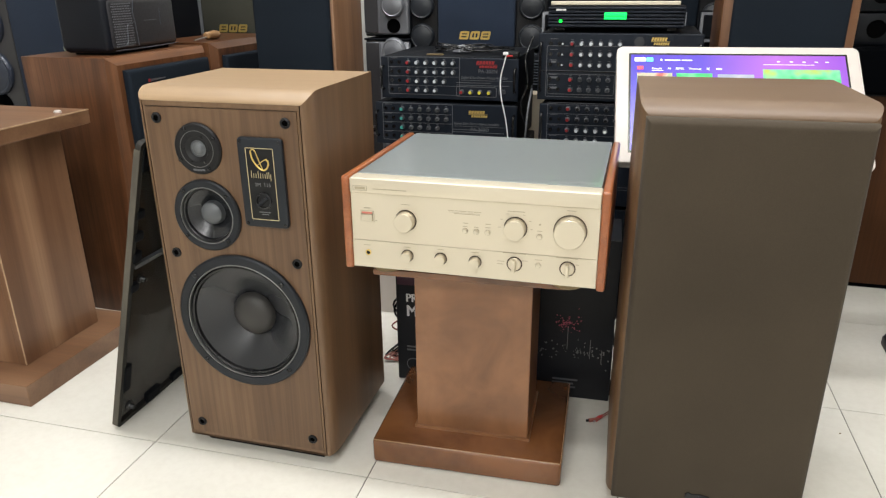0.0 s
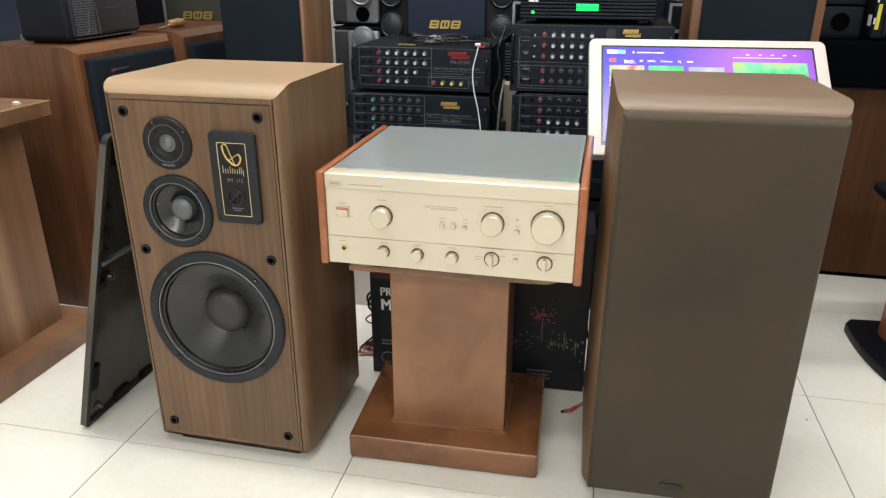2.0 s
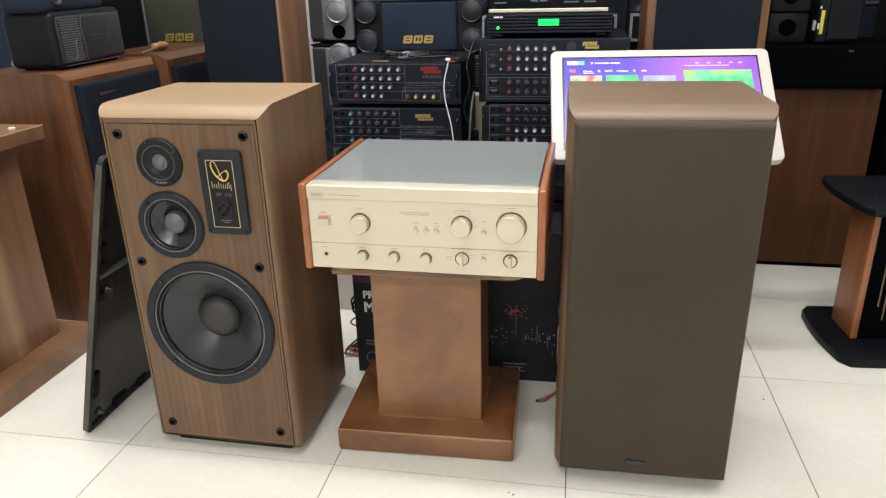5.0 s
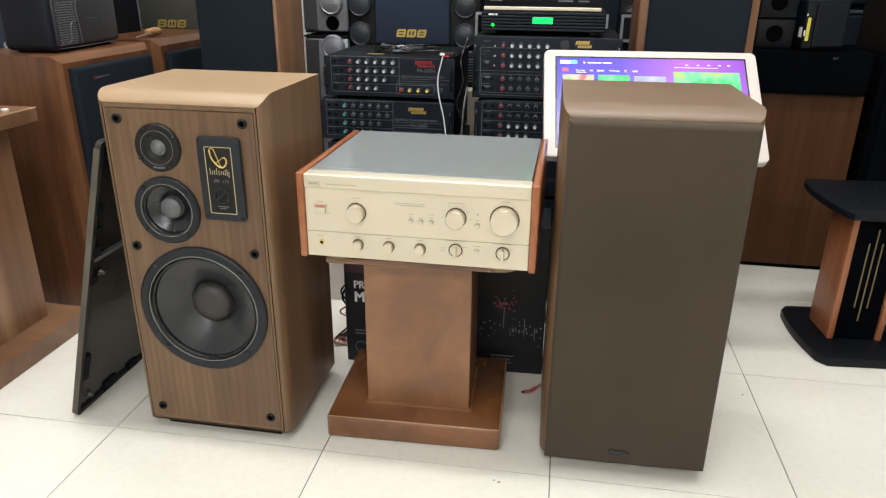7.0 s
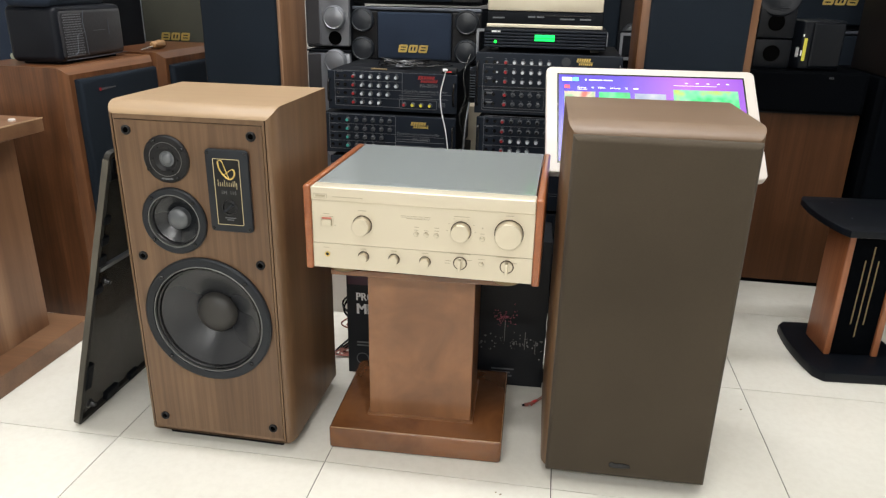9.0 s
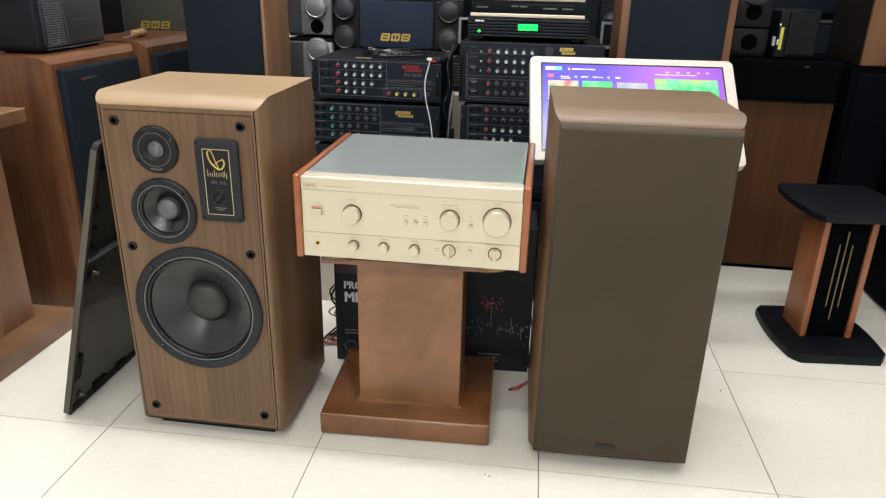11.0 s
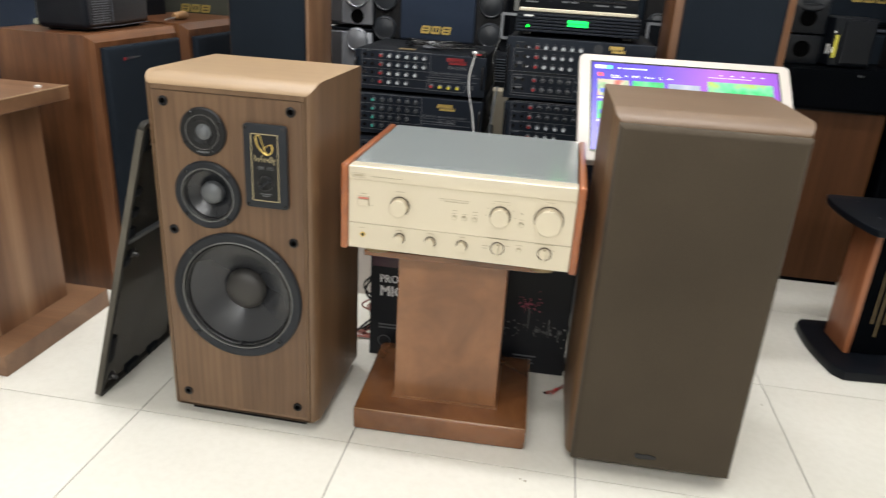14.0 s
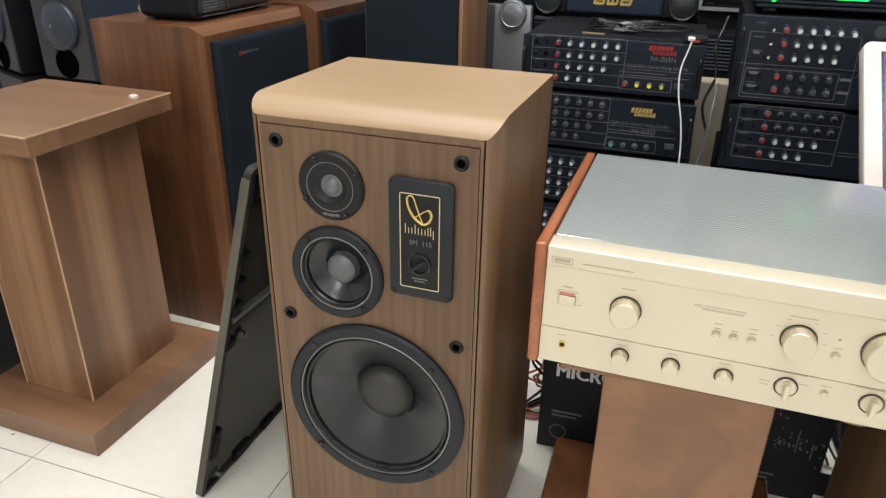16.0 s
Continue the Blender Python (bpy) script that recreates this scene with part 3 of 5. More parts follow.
knob = part("level_knob", lathe([(0.0155, 0.0), (0.0155, 0.002), (0.013, 0.003), (0.0125, -0.004), (0, -0.004)], face_front(0.0780, -0.0117, 0.574), 32), BLACK_GLOSS, plate, "round level control in a dark well", True)
part("knob_grip", box(-0.0125, 0.0125, -0.009, 0.003, -0.0025, 0.0025, 0.0008), RUBBER, knob)
knob.children[0].matrix_local = pose(0.0780, -0.0117, 0.574, 0, -40, 0)
part("small_print", bars([(0, 0, 0.022), (0.004, -0.004, 0.014)], 0.0016, -0.0118, 0.067, 0.552), LINE_GREY, plate)
for sx in (-0.0375, 0.0375):
    for sz in (-0.076, 0.076):
        part("screw", lathe([(0, 0.002), (0.003, 0.002), (0.0035, 0)], face_front(0.0785 + sx, -0.0105, 0.606 + sz), 10), BLACK_GLOSS, plate)

# its twin, with the brown grille on
RSM = pose(0.2105, 1.178, 0, 0, 0, 1.5)
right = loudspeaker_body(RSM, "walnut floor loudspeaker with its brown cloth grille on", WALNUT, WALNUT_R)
g = box(-0.1625, 0.1625, -0.024, -0.001, 0.030, 0.7448)
bmesh.ops.bevel(g, geom=[e for e in g.edges if all(v.co.y < -0.02 for v in e.verts)], offset=0.012, segments=5, profile=0.5, affect="EDGES")
grille = part("grille", g, CLOTH_BROWN, right, "brown woven cloth grille", True)
part("emblem", prism([(-0.022, 0.004), (-0.016, 0.009), (-0.010, 0.005), (0.004, 0.007), (0.02, 0.004), (0.022, -0.003), (0.006, -0.005), (-0.014, -0.006), (-0.021, -0.003)], 0.003, face_front(-0.012, -0.0235, 0.062), 0.0008), BLACK_GLOSS, grille, "small black emblem")


# ---------------------------------------------------------------- pedestal and amplifier
ped = thing("pedestal", pose(-0.2435, 1.325, 0, 0, 0, 2.3), "cherry-stained wooden pedestal stand on the tiles", "speaker stand")
part("base", box(-0.200, 0.189, -0.142, 0.168, 0, 0.057, 0.008, 3), CHERRY_X, ped, "thick square base board", True)
# Pale strip: rubbed edge together with the painted highlight of the rounding.
part("worn_edge", box(-0.196, 0.186, -0.1405, -0.1385, 0.0548, 0.0558, bm=box(0.1862, 0.1876, -0.137, 0.164, 0.0548, 0.0558)), WORN_HIGHLIGHT, ped, "pale rubbed edge with its highlight painted in")
part("column", box(-0.119, 0.114, -0.077, 0.10, 0.057, 0.431, 0.002), CHERRY, ped, "square box column")
part("bead", frame_prism(0.243, 0.187, 0.006, 0.006, pose(-0.0025, 0.0115, 0.0565)), CHERRY, ped)
part("top_board", box(-0.178, 0.178, -0.150, 0.166, 0.431, 0.444, 0.003), CHERRY_X, ped)

amp = thing("amplifier", pose(-0.2235, 1.140, 0.444), "champagne integrated amplifier with rosewood cheeks on a pedestal", "amplifier")
AZ = 0.444                                   # heights below are given from the floor


def az(z):
    return z - AZ


part("chassis", box(-0.214, 0.214, 0.02, 0.385, az(0.466), az(0.618), 0.002), GREY_TOP, amp, "grey steel case")
lid = part("top_cover", box(-0.2135, 0.2135, 0.030, 0.385, az(0.618), az(0.6265), 0.002), GREY_TOP, amp, "grey steel cover with fine vent slots")
rib = bmesh.new()
for i in range(46):
    y = 0.055 + i * 0.0068
    rib = box(-0.207, 0.207, y, y + 0.0030, az(0.6263), az(0.6267), bm=rib)
part("vent_ribbing", rib, GREY_TOP, lid)
part("top_fascia", box(-0.2155, 0.2155, -0.004, 0.032, az(0.5985), az(0.6255), 0.0025, 3), CHAMPAGNE, amp, "rounded champagne top strip", True)
fascia = part("fascia", box(-0.2155, 0.2155, 0.0, 0.02, az(0.5110), az(0.5982), 0.0006), CHAMPAGNE, amp, "champagne front panel")
part("lower_fascia", box(-0.2155, 0.2155, -0.001, 0.02, az(0.4595), az(0.5106), 0.0006), CHAMPAGNE, amp, "champagne lower panel")
for sx in (-1, 1):
    xs = sorted((sx * 0.216, sx * 0.2305))
    part("cheek", box(xs[0], xs[1], -0.006, 0.383, az(0.456), az(0.628), 0.004, 3), CHEEK, amp, "glossy reddish wooden side panel", True)
    # Gold feet take the dull bronze to put the amplifier's shadow into their colour.
    for fy in (0.045, 0.33):
        part("foot", lathe([(0, 0.0), (0.027, 0.0), (0.030, 0.004), (0.030, 0.013), (0.026, 0.0155), (0, 0.0155)], pose(sx * 0.165, fy, 0), 32), BRONZE, amp, "round gold foot, darkened to paint in the shadow", True)
FX = -0.2235                                 # the amplifier's middle


def dial(x, z, r, depth, lab=""):
    y = 0 if z > 0.511 else -0.001
    k = part("knob", lathe([(r, 0.0), (r, 0.005), (r * 0.97, depth - 0.001), (r * 0.93, depth), (0, depth + 0.0004)],
                            face_front(x - FX, y, az(z)), 44), CHAMPAGNE_K, amp, lab, True)
    # A dark flat ring paints the shadow round the knob.
    part("shadow_gap", lathe([(r + 0.0018, 0.0003), (r + 0.0018, 0.0008), (r + 0.0002, 0.0008), (r + 0.0002, 0.0003)], face_front(x - FX, y, az(z)), 44), GROOVE_SHADE, k, "dark ring painting the recess shadow round the knob")
    return k


dial(-0.338, 0.5535, 0.0175, 0.018, "round champagne knob")
dial(-0.1455, 0.5555, 0.0180, 0.018, "round champagne knob")
dial(-0.055, 0.5575, 0.0258, 0.022, "large champagne volume knob")
for kx in (-0.3365, -0.2755, -0.2140):
    dial(kx, 0.4885, 0.0095, 0.014)
for kx in (-0.1455, -0.0560):
    k = part("selector", lathe([(0.0115, 0.0), (0.0115, 0.003), (0.0105, 0.004), (0, 0.004)], face_front(kx - FX, 0, az(0.491)), 32), CHAMPAGNE_K, amp, "rotary selector with a raised grip", True)
    # Shadow painted as a ring, as on the knobs.
    part("shadow_gap", lathe([(0.0135, 0.0003), (0.0135, 0.0008), (0.0112, 0.0008)], face_front(kx - FX, -0.001, az(0.491)), 32), GROOVE_SHADE, k)
    part("grip", box(kx - FX - 0.003, kx - FX + 0.003, -0.016, -0.003, az(0.4795), az(0.5015), 0.0015), CHAMPAGNE_K, k)
for kx, kz in ((-0.232, 0.5435), (-0.2125, 0.5435), (-0.193, 0.5435), (-0.105, 0.5435), (-0.105, 0.4925)):
    k = part("push_button", lathe([(0.0048, 0.0), (0.0048, 0.0015), (0.0036, 0.002), (0.0034, 0.005), (0, 0.0052)], face_front(kx - FX, 0, az(kz)), 20), CHAMPAGNE_K, amp, "small round push button", True)
    part("collar", lathe([(0.005, 0.0002), (0.005, 0.0017), (0.004, 0.0017)], face_front(kx - FX, 0, az(kz)), 20), INK, k)
part("indicator", lathe([(0.0016, 0), (0.0014, 0.001), (0, 0.0013)], face_front(-0.105 - FX, 0, az(0.5645)), 12), INK, amp)
jack = part("headphone_jack", lathe([(0.0052, 0.0), (0.0052, 0.002), (0.0036, 0.0022), (0.0034, 0.0004)], face_front(-0.410 - FX, -0.001, az(0.4885)), 24), GOLD, amp, "gold headphone socket", True)
part("jack_hole", lathe([(0.0036, 0.0006), (0, 0.0006)], face_front(-0.410 - FX, -0.001, az(0.4885)), 20), BLACK_GLOSS, jack)
sw = part("power_switch", frame_prism(0.026, 0.021, 0.0018, 0.002, face_front(-0.4095 - FX, 0, az(0.556))), CHAMPAGNE_K, amp, "square power switch with a red line")
part("switch_key", box(-0.4200 - FX, -0.399 - FX, -0.0045, 0, az(0.5475), az(0.5605), 0.0012), CHAMPAGNE_K, sw)
part("red_line", box(-0.419 - FX, -0.400 - FX, -0.0022, 0, az(0.5612), az(0.5645)), PINK, sw, "red switch strip")
part("maker_plate", frame_prism(0.026, 0.009, 0.0008, 0.0006, face_front(-0.4195 - FX, -0.0038, az(0.6078)), 0.001), INK, amp, "small framed maker's plate")
part("maker_bar", bars([(0, 0, 0.019)], 0.0042, -0.004, -0.429 - FX, az(0.6057)), INK, amp)
part("fine_print", bars([(0, 0, 0.060)], 0.001, -0.0042, -0.395 - FX, az(0.6072)), INK, amp, "fine grey print")
p = bars([(0, 0, 0.012)], 0.0015, 0.0, -0.4155 - FX, az(0.5705))
for x, z, w in ((-0.346, 0.5815, 0.016), (-0.160, 0.5835, 0.03), (-0.062, 0.5915, 0.015), (-0.418, 0.5015, 0.012), (-0.343, 0.5035, 0.012), (-0.281, 0.5045, 0.011), (-0.221, 0.505, 0.013),
                (-0.166, 0.5095, 0.04), (-0.076, 0.509, 0.036), (-0.111, 0.5015, 0.012), (-0.236, 0.5505, 0.008), (-0.2165, 0.5505, 0.008), (-0.197, 0.5515, 0.009), (-0.109, 0.5525, 0.008), (-0.236, 0.5565, 0.009), (-0.197, 0.5575, 0.009),
                (-0.395, 0.548, 0.004), (-0.175, 0.4935, 0.012), (-0.175, 0.4885, 0.01), (-0.133, 0.4975, 0.01), (-0.046, 0.4985, 0.009), (-0.252, 0.5725, 0.045)):
    p = bars([(0, 0, w)], 0.0013, 0.0005 if z > 0.511 else -0.0005, x - FX, az(z), p)
for dx, dz in ((-0.027, 0.0), (-0.024, 0.014), (-0.014, 0.024), (0.014, 0.024), (0.024, 0.014), (0.027, 0.0)):
    p = bars([(0, 0, 0.004)], 0.001, 0.0005, -0.1475 + dx - FX, az(0.5545 + dz), p)
tagged(part("printed_marking", p, INK, amp, "fine grey print beside the controls"), kind="stuff")
part("series_print", bars([(0, 0, 0.010), (0.012, 0, 0.005), (0.019, 0, 0.013), (0.034, 0, 0.009), (0.045, 0, 0.012)], 0.0013, 0.0004, -0.262 - FX, az(0.5772)), INK, amp, "line of faint small print")
part("series_underline", bars([(0, 0, 0.057)], 0.0005, 0.0004, -0.262 - FX, az(0.5748)), INK, amp)


# ---------------------------------------------------------------- loose grille leaning on the loudspeaker
lean = math.degrees(math.atan2(0.185, 0.66))
gr = thing("speaker_grille", pose(-1.052, 1.139, 0.0, 0, lean, 0), "black loudspeaker grille frame leaning against the walnut cabinet", "speaker grille")
GH, GW = 0.69, 0.315
part("frame", frame_prism(GW, GH, 0.011, 0.012, pose(0.0, GW / 2, GH / 2 + 0.003) @ pose(0, 0, 0, 90, 0, 90), 0.012), FRAME_GREY, gr, "black moulded frame")
part("edge_strip", box(-0.0015, 0.0125, -0.002, 0.0005, 0.012, GH - 0.012, 0.001), EDGE_GREY, gr, "grey front edge, paler than the frame")
part("cross_bar", box(0.004, 0.013, 0.015, GW - 0.015, 0.415, 0.424), LINE_GREY, gr, "grey cross bar")
part("cloth", box(-0.001, 0.001, 0.010, GW - 0.010, 0.012, GH - 0.008), GAUZE, gr, "thin dark see-through cloth")
for py, pz in ((0.028, 0.655), (0.287, 0.655), (0.028, 0.39), (0.287, 0.39), (0.028, 0.055), (0.287, 0.055)):
    part("peg", lathe([(0.011, 0), (0.011, 0.004), (0.007, 0.006), (0.005, 0.016), (0, 0.017)], pose(0.013, py, pz, 0, 90, 0), 16), BLACK_GLOSS, gr, "black fixing peg", True)
# Dark raised patches along the frame.
for py, pz, w_, h_ in ((0.008, 0.10, 0.022, 0.07), (0.10, 0.008, 0.05, 0.028), (0.20, 0.008, 0.04, 0.022), (0.29, 0.16, 0.02, 0.06), (0.006, 0.36, 0.024, 0.02), (0.006, 0.43, 0.024, 0.025), (0.006, 0.48, 0.024, 0.02), (0.006, 0.53, 0.022, 0.02), (0.008, 0.63, 0.03, 0.05)):
    part("tab", box(0.003, 0.0155, py, py + w_, pz, pz + h_, 0.003), BLACK_FELT, gr)


# ---------------------------------------------------------------- light walnut pedestal
lp = thing("pedestal", pose(-1.478, 1.352, 0), "light walnut pedestal stand with a thick top board", "speaker stand")
part("base", box(-0.160, 0.178, -0.190, 0.215, 0, 0.056, 0.002), OAK_X, lp, "thick base board")
part("column", box(-0.060, 0.083, -0.1055, 0.1425, 0.056, 0.609), OAK, lp, "front panel with streaky grain")
for ex in (-0.078, 0.083):
    part("side_board", box(ex, ex + 0.018, -0.108, 0.145, 0.056, 0.609, 0.0015), OAK, lp, "side board with streaky grain")
# Thin pale strips: edge banding with the bright edge highlight painted in.
for ex in (-0.078, 0.101):
    part("edge_band", box(ex - 0.0014, ex + 0.0014, -0.1094, -0.1066, 0.058, 0.607, 0.0008), EDGE_BAND_GLINT, lp, "pale edge band with its highlight painted in")
part("top_band", box(-0.178, 0.160, -0.1672, -0.1650, 0.6425, 0.6456), EDGE_BAND_GLINT, lp, "pale edge band with its highlight painted in")
part("top_band", box(0.1590, 0.1612, -0.166, 0.190, 0.6425, 0.6456), EDGE_BAND_GLINT, lp, "pale edge band with its highlight painted in")
part("top_board", box(-0.178, 0.160, -0.166, 0.190, 0.609, 0.645, 0.002), OAK_X, lp, "overhanging top board")
part("white_dot", lathe([(0.009, 0.0), (0.009, 0.004), (0.006, 0.006), (0, 0.006)], pose(0.125, 0.125, 0.645), 16), WHITE_PL, lp, "small white pad", True)


# ---------------------------------------------------------------- big walnut loudspeaker with a dark grille
def hi_fi_box(m, w, d, h, label, body, cloth_mat, gx=(0.04, 0.96), gz=(0.1, 0.96), grille_out=0.02, group="", nm="loudspeaker"):
    """Front towards -y of m, its lower left front corner at m."""
    t = thing(nm, m, label, "loudspeaker", group)
    shell = box(0, w, 0, d, 0, h)
    bmesh.ops.bevel(shell, geom=[e for e in shell.edges if all(v.co.y < 1e-6 for v in e.verts)], offset=0.020, segments=1, profile=0.5, affect="EDGES")
    c = part("cabinet", shell, body, t, "cabinet with a chamfered front frame")
    split_top(c, REDWOOD_X)
    pad = box(gx[0] * w, gx[1] * w, -grille_out, -0.001, gz[0] * h, gz[1] * h)
    bmesh.ops.bevel(pad, geom=[e for e in pad.edges if all(v.co.y < -0.005 for v in e.verts)], offset=0.014, segments=3, profile=0.5, affect="EDGES")
    part("grille", pad, cloth_mat, t, "dark cloth grille with sloped edges", True)
    return t


A1 = 88.0
w1 = hi_fi_box(pose(-1.325, 1.660, 0, 0, 0, A1), 0.435, 0.30, 0.757, "red-walnut floor loudspeaker with a navy cloth grille", REDWOOD, CLOTH_NAVY, (0.085, 0.955), (0.13, 0.955), 0.018, "red walnut loudspeakers")
part("emblem", prism([(0, 0), (0.009, -0.002), (0.072, 0.0005), (0.072, 0.003), (0.009, 0.0045)], 0.0015, face_front(0.115, -0.018, 0.686)), STEEL, w1, "small silver emblem strip")
part("emblem_dot", prism(round_rect(0.009, 0.009, 0.002), 0.001, face_front(0.116, -0.0195, 0.6875)), RED_DK, w1, "small red mark")
w2 = hi_fi_box(pose(-1.300, 2.115, 0, 0, 0, A1), 0.435, 0.30, 0.762, "red-walnut floor loudspeaker behind its twin", REDWOOD, CLOTH_NAVY, (0.085, 0.955), (0.13, 0.945), 0.018, "red walnut loudspeakers")


def boombox(m, label):
    W, D, HB = 0.338, 0.155, 0.158
    t = thing("portable_speaker", m, label, "speaker")
    part("body", box(0, W, 0, D, 0.006, HB, 0.018, 5), BODY_SLATE, t, "rounded black body", True)
    part("front_mesh", box(0.010, W - 0.010, -0.004, 0.02, 0.014, HB - 0.010, 0.014, 4), MESH_SLATE, t, "black perforated front", True)
    part("foot_bar", box(0.03, W - 0.03, 0.02, D - 0.02, 0, 0.008), BLACK_FELT, t)
    # Pale discs paint the dot highlights on the perforated mesh.
    dot_disc = lathe([(0.0021, 0), (0.0021, 0.0006), (0, 0.0006)], pose(0, 0, 0, 90, 0, 0), 6)
    first = None
    for i in range(12):
        for k in range(18):
            if first is None:
                first = part("mesh_hole", dot_disc, SILVER_PL, t)
                o = first
            else:
                o = new("mesh_hole", first.data)
                o.parent = t
            o.location = (0.026 + i * 0.0072 + (k % 2) * 0.0036, -0.0040, 0.022 + k * 0.0066)
    part("trim_line", tube([(0.125, -0.005, 0.018), (0.121, -0.005, 0.08), (0.116, -0.005, 0.11), (0.124, -0.005, 0.143)], 0.0013, 6), SILVER_DK, t, "", True)
    part("trim_line", tube([(0.035, -0.005, 0.022), (0.075, -0.005, 0.03), (0.085, -0.005, 0.075), (0.118, -0.005, 0.085)], 0.0011, 6), SILVER_DK, t, "", True)
    part("trim_line", tube([(0.245, -0.005, 0.07), (0.245, -0.005, 0.115)], 0.0011, 6), SILVER_DK, t, "", True)
    part("trim_line", tube([(0.02, -0.003, 0.012), (0.17, -0.006, 0.011), (0.33, -0.003, 0.012)], 0.0013, 6), SILVER_DK, t, "", True)
    part("print", bars([(0, 0, 0.06)], 0.002, -0.0048, 0.165, 0.085), LINE_GREY, t)
    return t


boombox(pose(-1.370, 1.722, 0.757, 0, 0, 93), "black portable speaker with a perforated front on a wooden cabinet")
b2 = thing("portable_speaker", pose(-1.375, 1.71, 0.912, 0, 0, 97), "dark blue speaker with a silver ring on another speaker", "speaker")
part("body", box(0.0, 0.32, 0.0, 0.13, 0.0, 0.18, 0.02, 4), CLOTH_BLUE, b2, "", True)
part("port_ring", lathe([(0.026, 0), (0.026, 0.008), (0.020, 0.01), (0.018, 0.0)], face_front(0.06, 0.0, 0.045), 32), GREY_RING, b2, "silver ring", True)

sd = thing("screwdriver", pose(-1.385, 2.23, 0.762, 0, 0, 95), "wooden-handled screwdriver lying on a cabinet", "screwdriver")
part("handle", lathe([(0, 0), (0.012, 0.003), (0.015, 0.03), (0.012, 0.06), (0.010, 0.07), (0.013, 0.078), (0.008, 0.085), (0, 0.086)], pose(0.06, 0, 0.015, 0, -90, 0), 20), HANDLE_WOOD, sd, "turned wooden handle", True)
part("shaft", lathe([(0.003, 0.08), (0.003, 0.15), (0.002, 0.165), (0, 0.166)], pose(0.06, 0, 0.015, 0, -93, 0), 10), STEEL, sd, "steel shaft", True)
st = thing("marker_pen", pose(-1.602, 1.845, 0.757, 0, 0, 86), "pale grey-green pen lying on a cabinet", "pen")
part("barrel", lathe([(0, 0), (0.008, 0.002), (0.009, 0.07), (0.006, 0.09), (0, 0.10)], pose(0, 0, 0.009, 0, 90, 0), 14), PEN, st, "", True)
part("cap", lathe([(0, -0.03), (0.009, -0.028), (0.0095, 0.002), (0, 0.004)], pose(0, 0, 0.0095, 0, 90, 0), 14), PEN, st, "", True)


# ---------------------------------------------------------------- tall tower loudspeakers
def tower(m, w, d, h, label, edge, body):
    t = thing("tower_loudspeaker", m, label, "loudspeaker", "tower loudspeakers")
    part("cabinet", box(0, w, 0, d, 0.02, h, 0.005), body, t, "walnut cabinet", True)
    part("plinth", box(0.01, w - 0.01, 0.01, d - 0.01, 0, 0.02), BLACK_FELT, t)
    part("grille", box(edge, w - edge, -0.018, -0.001, 0.10, h - 0.02, 0.008, 3), CLOTH_NAVY, t, "tall navy cloth grille", True)
    return t


# One walnut in two tones: lit left tower, dim right tower, painted in.
tower(pose(-1.130, 2.085, 0, 0, 0, 2), 0.264, 0.25, 1.22, "tall walnut tower loudspeaker with a navy grille", 0.008, TOWERWOOD_LIT)
tower(pose(0.228, 2.10, 0, 0, 0, 0), 0.325, 0.26, 1.25, "tall walnut tower loudspeaker behind a white monitor", 0.024, EDGEWOOD)


# ---------------------------------------------------------------- karaoke loudspeakers
def disc(parent, x, z, r, y=-0.002, material=None):
    d = part("round_horn", lathe([(r, 0), (r, 0.010), (r * 0.94, 0.017), (r * 0.86, 0.020), (r * 0.80, 0.018), (r * 0.45, 0.023), (0, 0.026)], face_front(x, y, z), 36), material or DISC_DK, parent, "round bulging horn cover", True)
    return d


def karaoke_speaker(m, w, d, h, panel, label, logo=True, r=0.055, side=None, group="karaoke loudspeakers", dz=0.26):
    """Box with a cloth middle and two round horn covers on either side. m: lower left front corner."""
    t = thing("karaoke_speaker", m, label, "loudspeaker", group)
    part("cabinet", box(0, w, 0, d, 0.006, h - 0.006, 0.008), BLACK_FELT, t, "", True)
    part("top_edge", box(0.004, w - 0.004, -0.006, 0.02, h - 0.012, h, 0.003), SILVER_DK, t, "grey edge strip")
    part("foot_strip", box(0.02, w - 0.02, 0.01, d - 0.02, 0, 0.008), BLACK_FELT, t)
    c = 2.5 * r
    part("side_panel", box(0.004, c, -0.004, 0.004, 0.012, h - 0.016, 0.004), side or BLACK_PLASTIC, t)
    part("side_panel", box(w - c, w - 0.004, -0.004, 0.004, 0.012, h - 0.016, 0.004), side or BLACK_PLASTIC, t)
    part("front_cloth", box(c + 0.002, w - c - 0.002, -0.014, 0.004, 0.014, h - 0.018, 0.01, 3), panel, t, "cloth covered middle", True)
    for x in (c / 2, w - c / 2):
        for k in (-1, 1):
            disc(t, x, h * 0.5 + k * h * dz, r, -0.004, side)
    if logo:
        s = None
        lx, lz, lw = w / 2 - 0.062, h * 0.2, 0.125
        for k in range(3):                       # slanted closed blocks with a bar
            u, b_w = lx + k * lw / 3, lw / 3 - 0.006
            b = frame_prism(b_w, 0.030, 0.0075, 0.004, face_front(b_w / 2, 0, 0), 0.005)
            if k == 1:
                b = box(b_w / 2 - 0.003, b_w / 2 + 0.003, -0.0038, -0.0002, -0.0085, 0.0085, bm=b)
            else:
                b = box(0.006, b_w - 0.006, -0.0038, -0.0002, -0.003, 0.003, bm=b)
            for v in b.verts:
                v.co = Vector((u + v.co.x + 0.22 * v.co.z, v.co.y - 0.013, lz + 0.015 + v.co.z))
            s = join(s, b) if s else b
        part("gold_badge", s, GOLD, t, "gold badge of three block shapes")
    return t


BMBX = -0.855
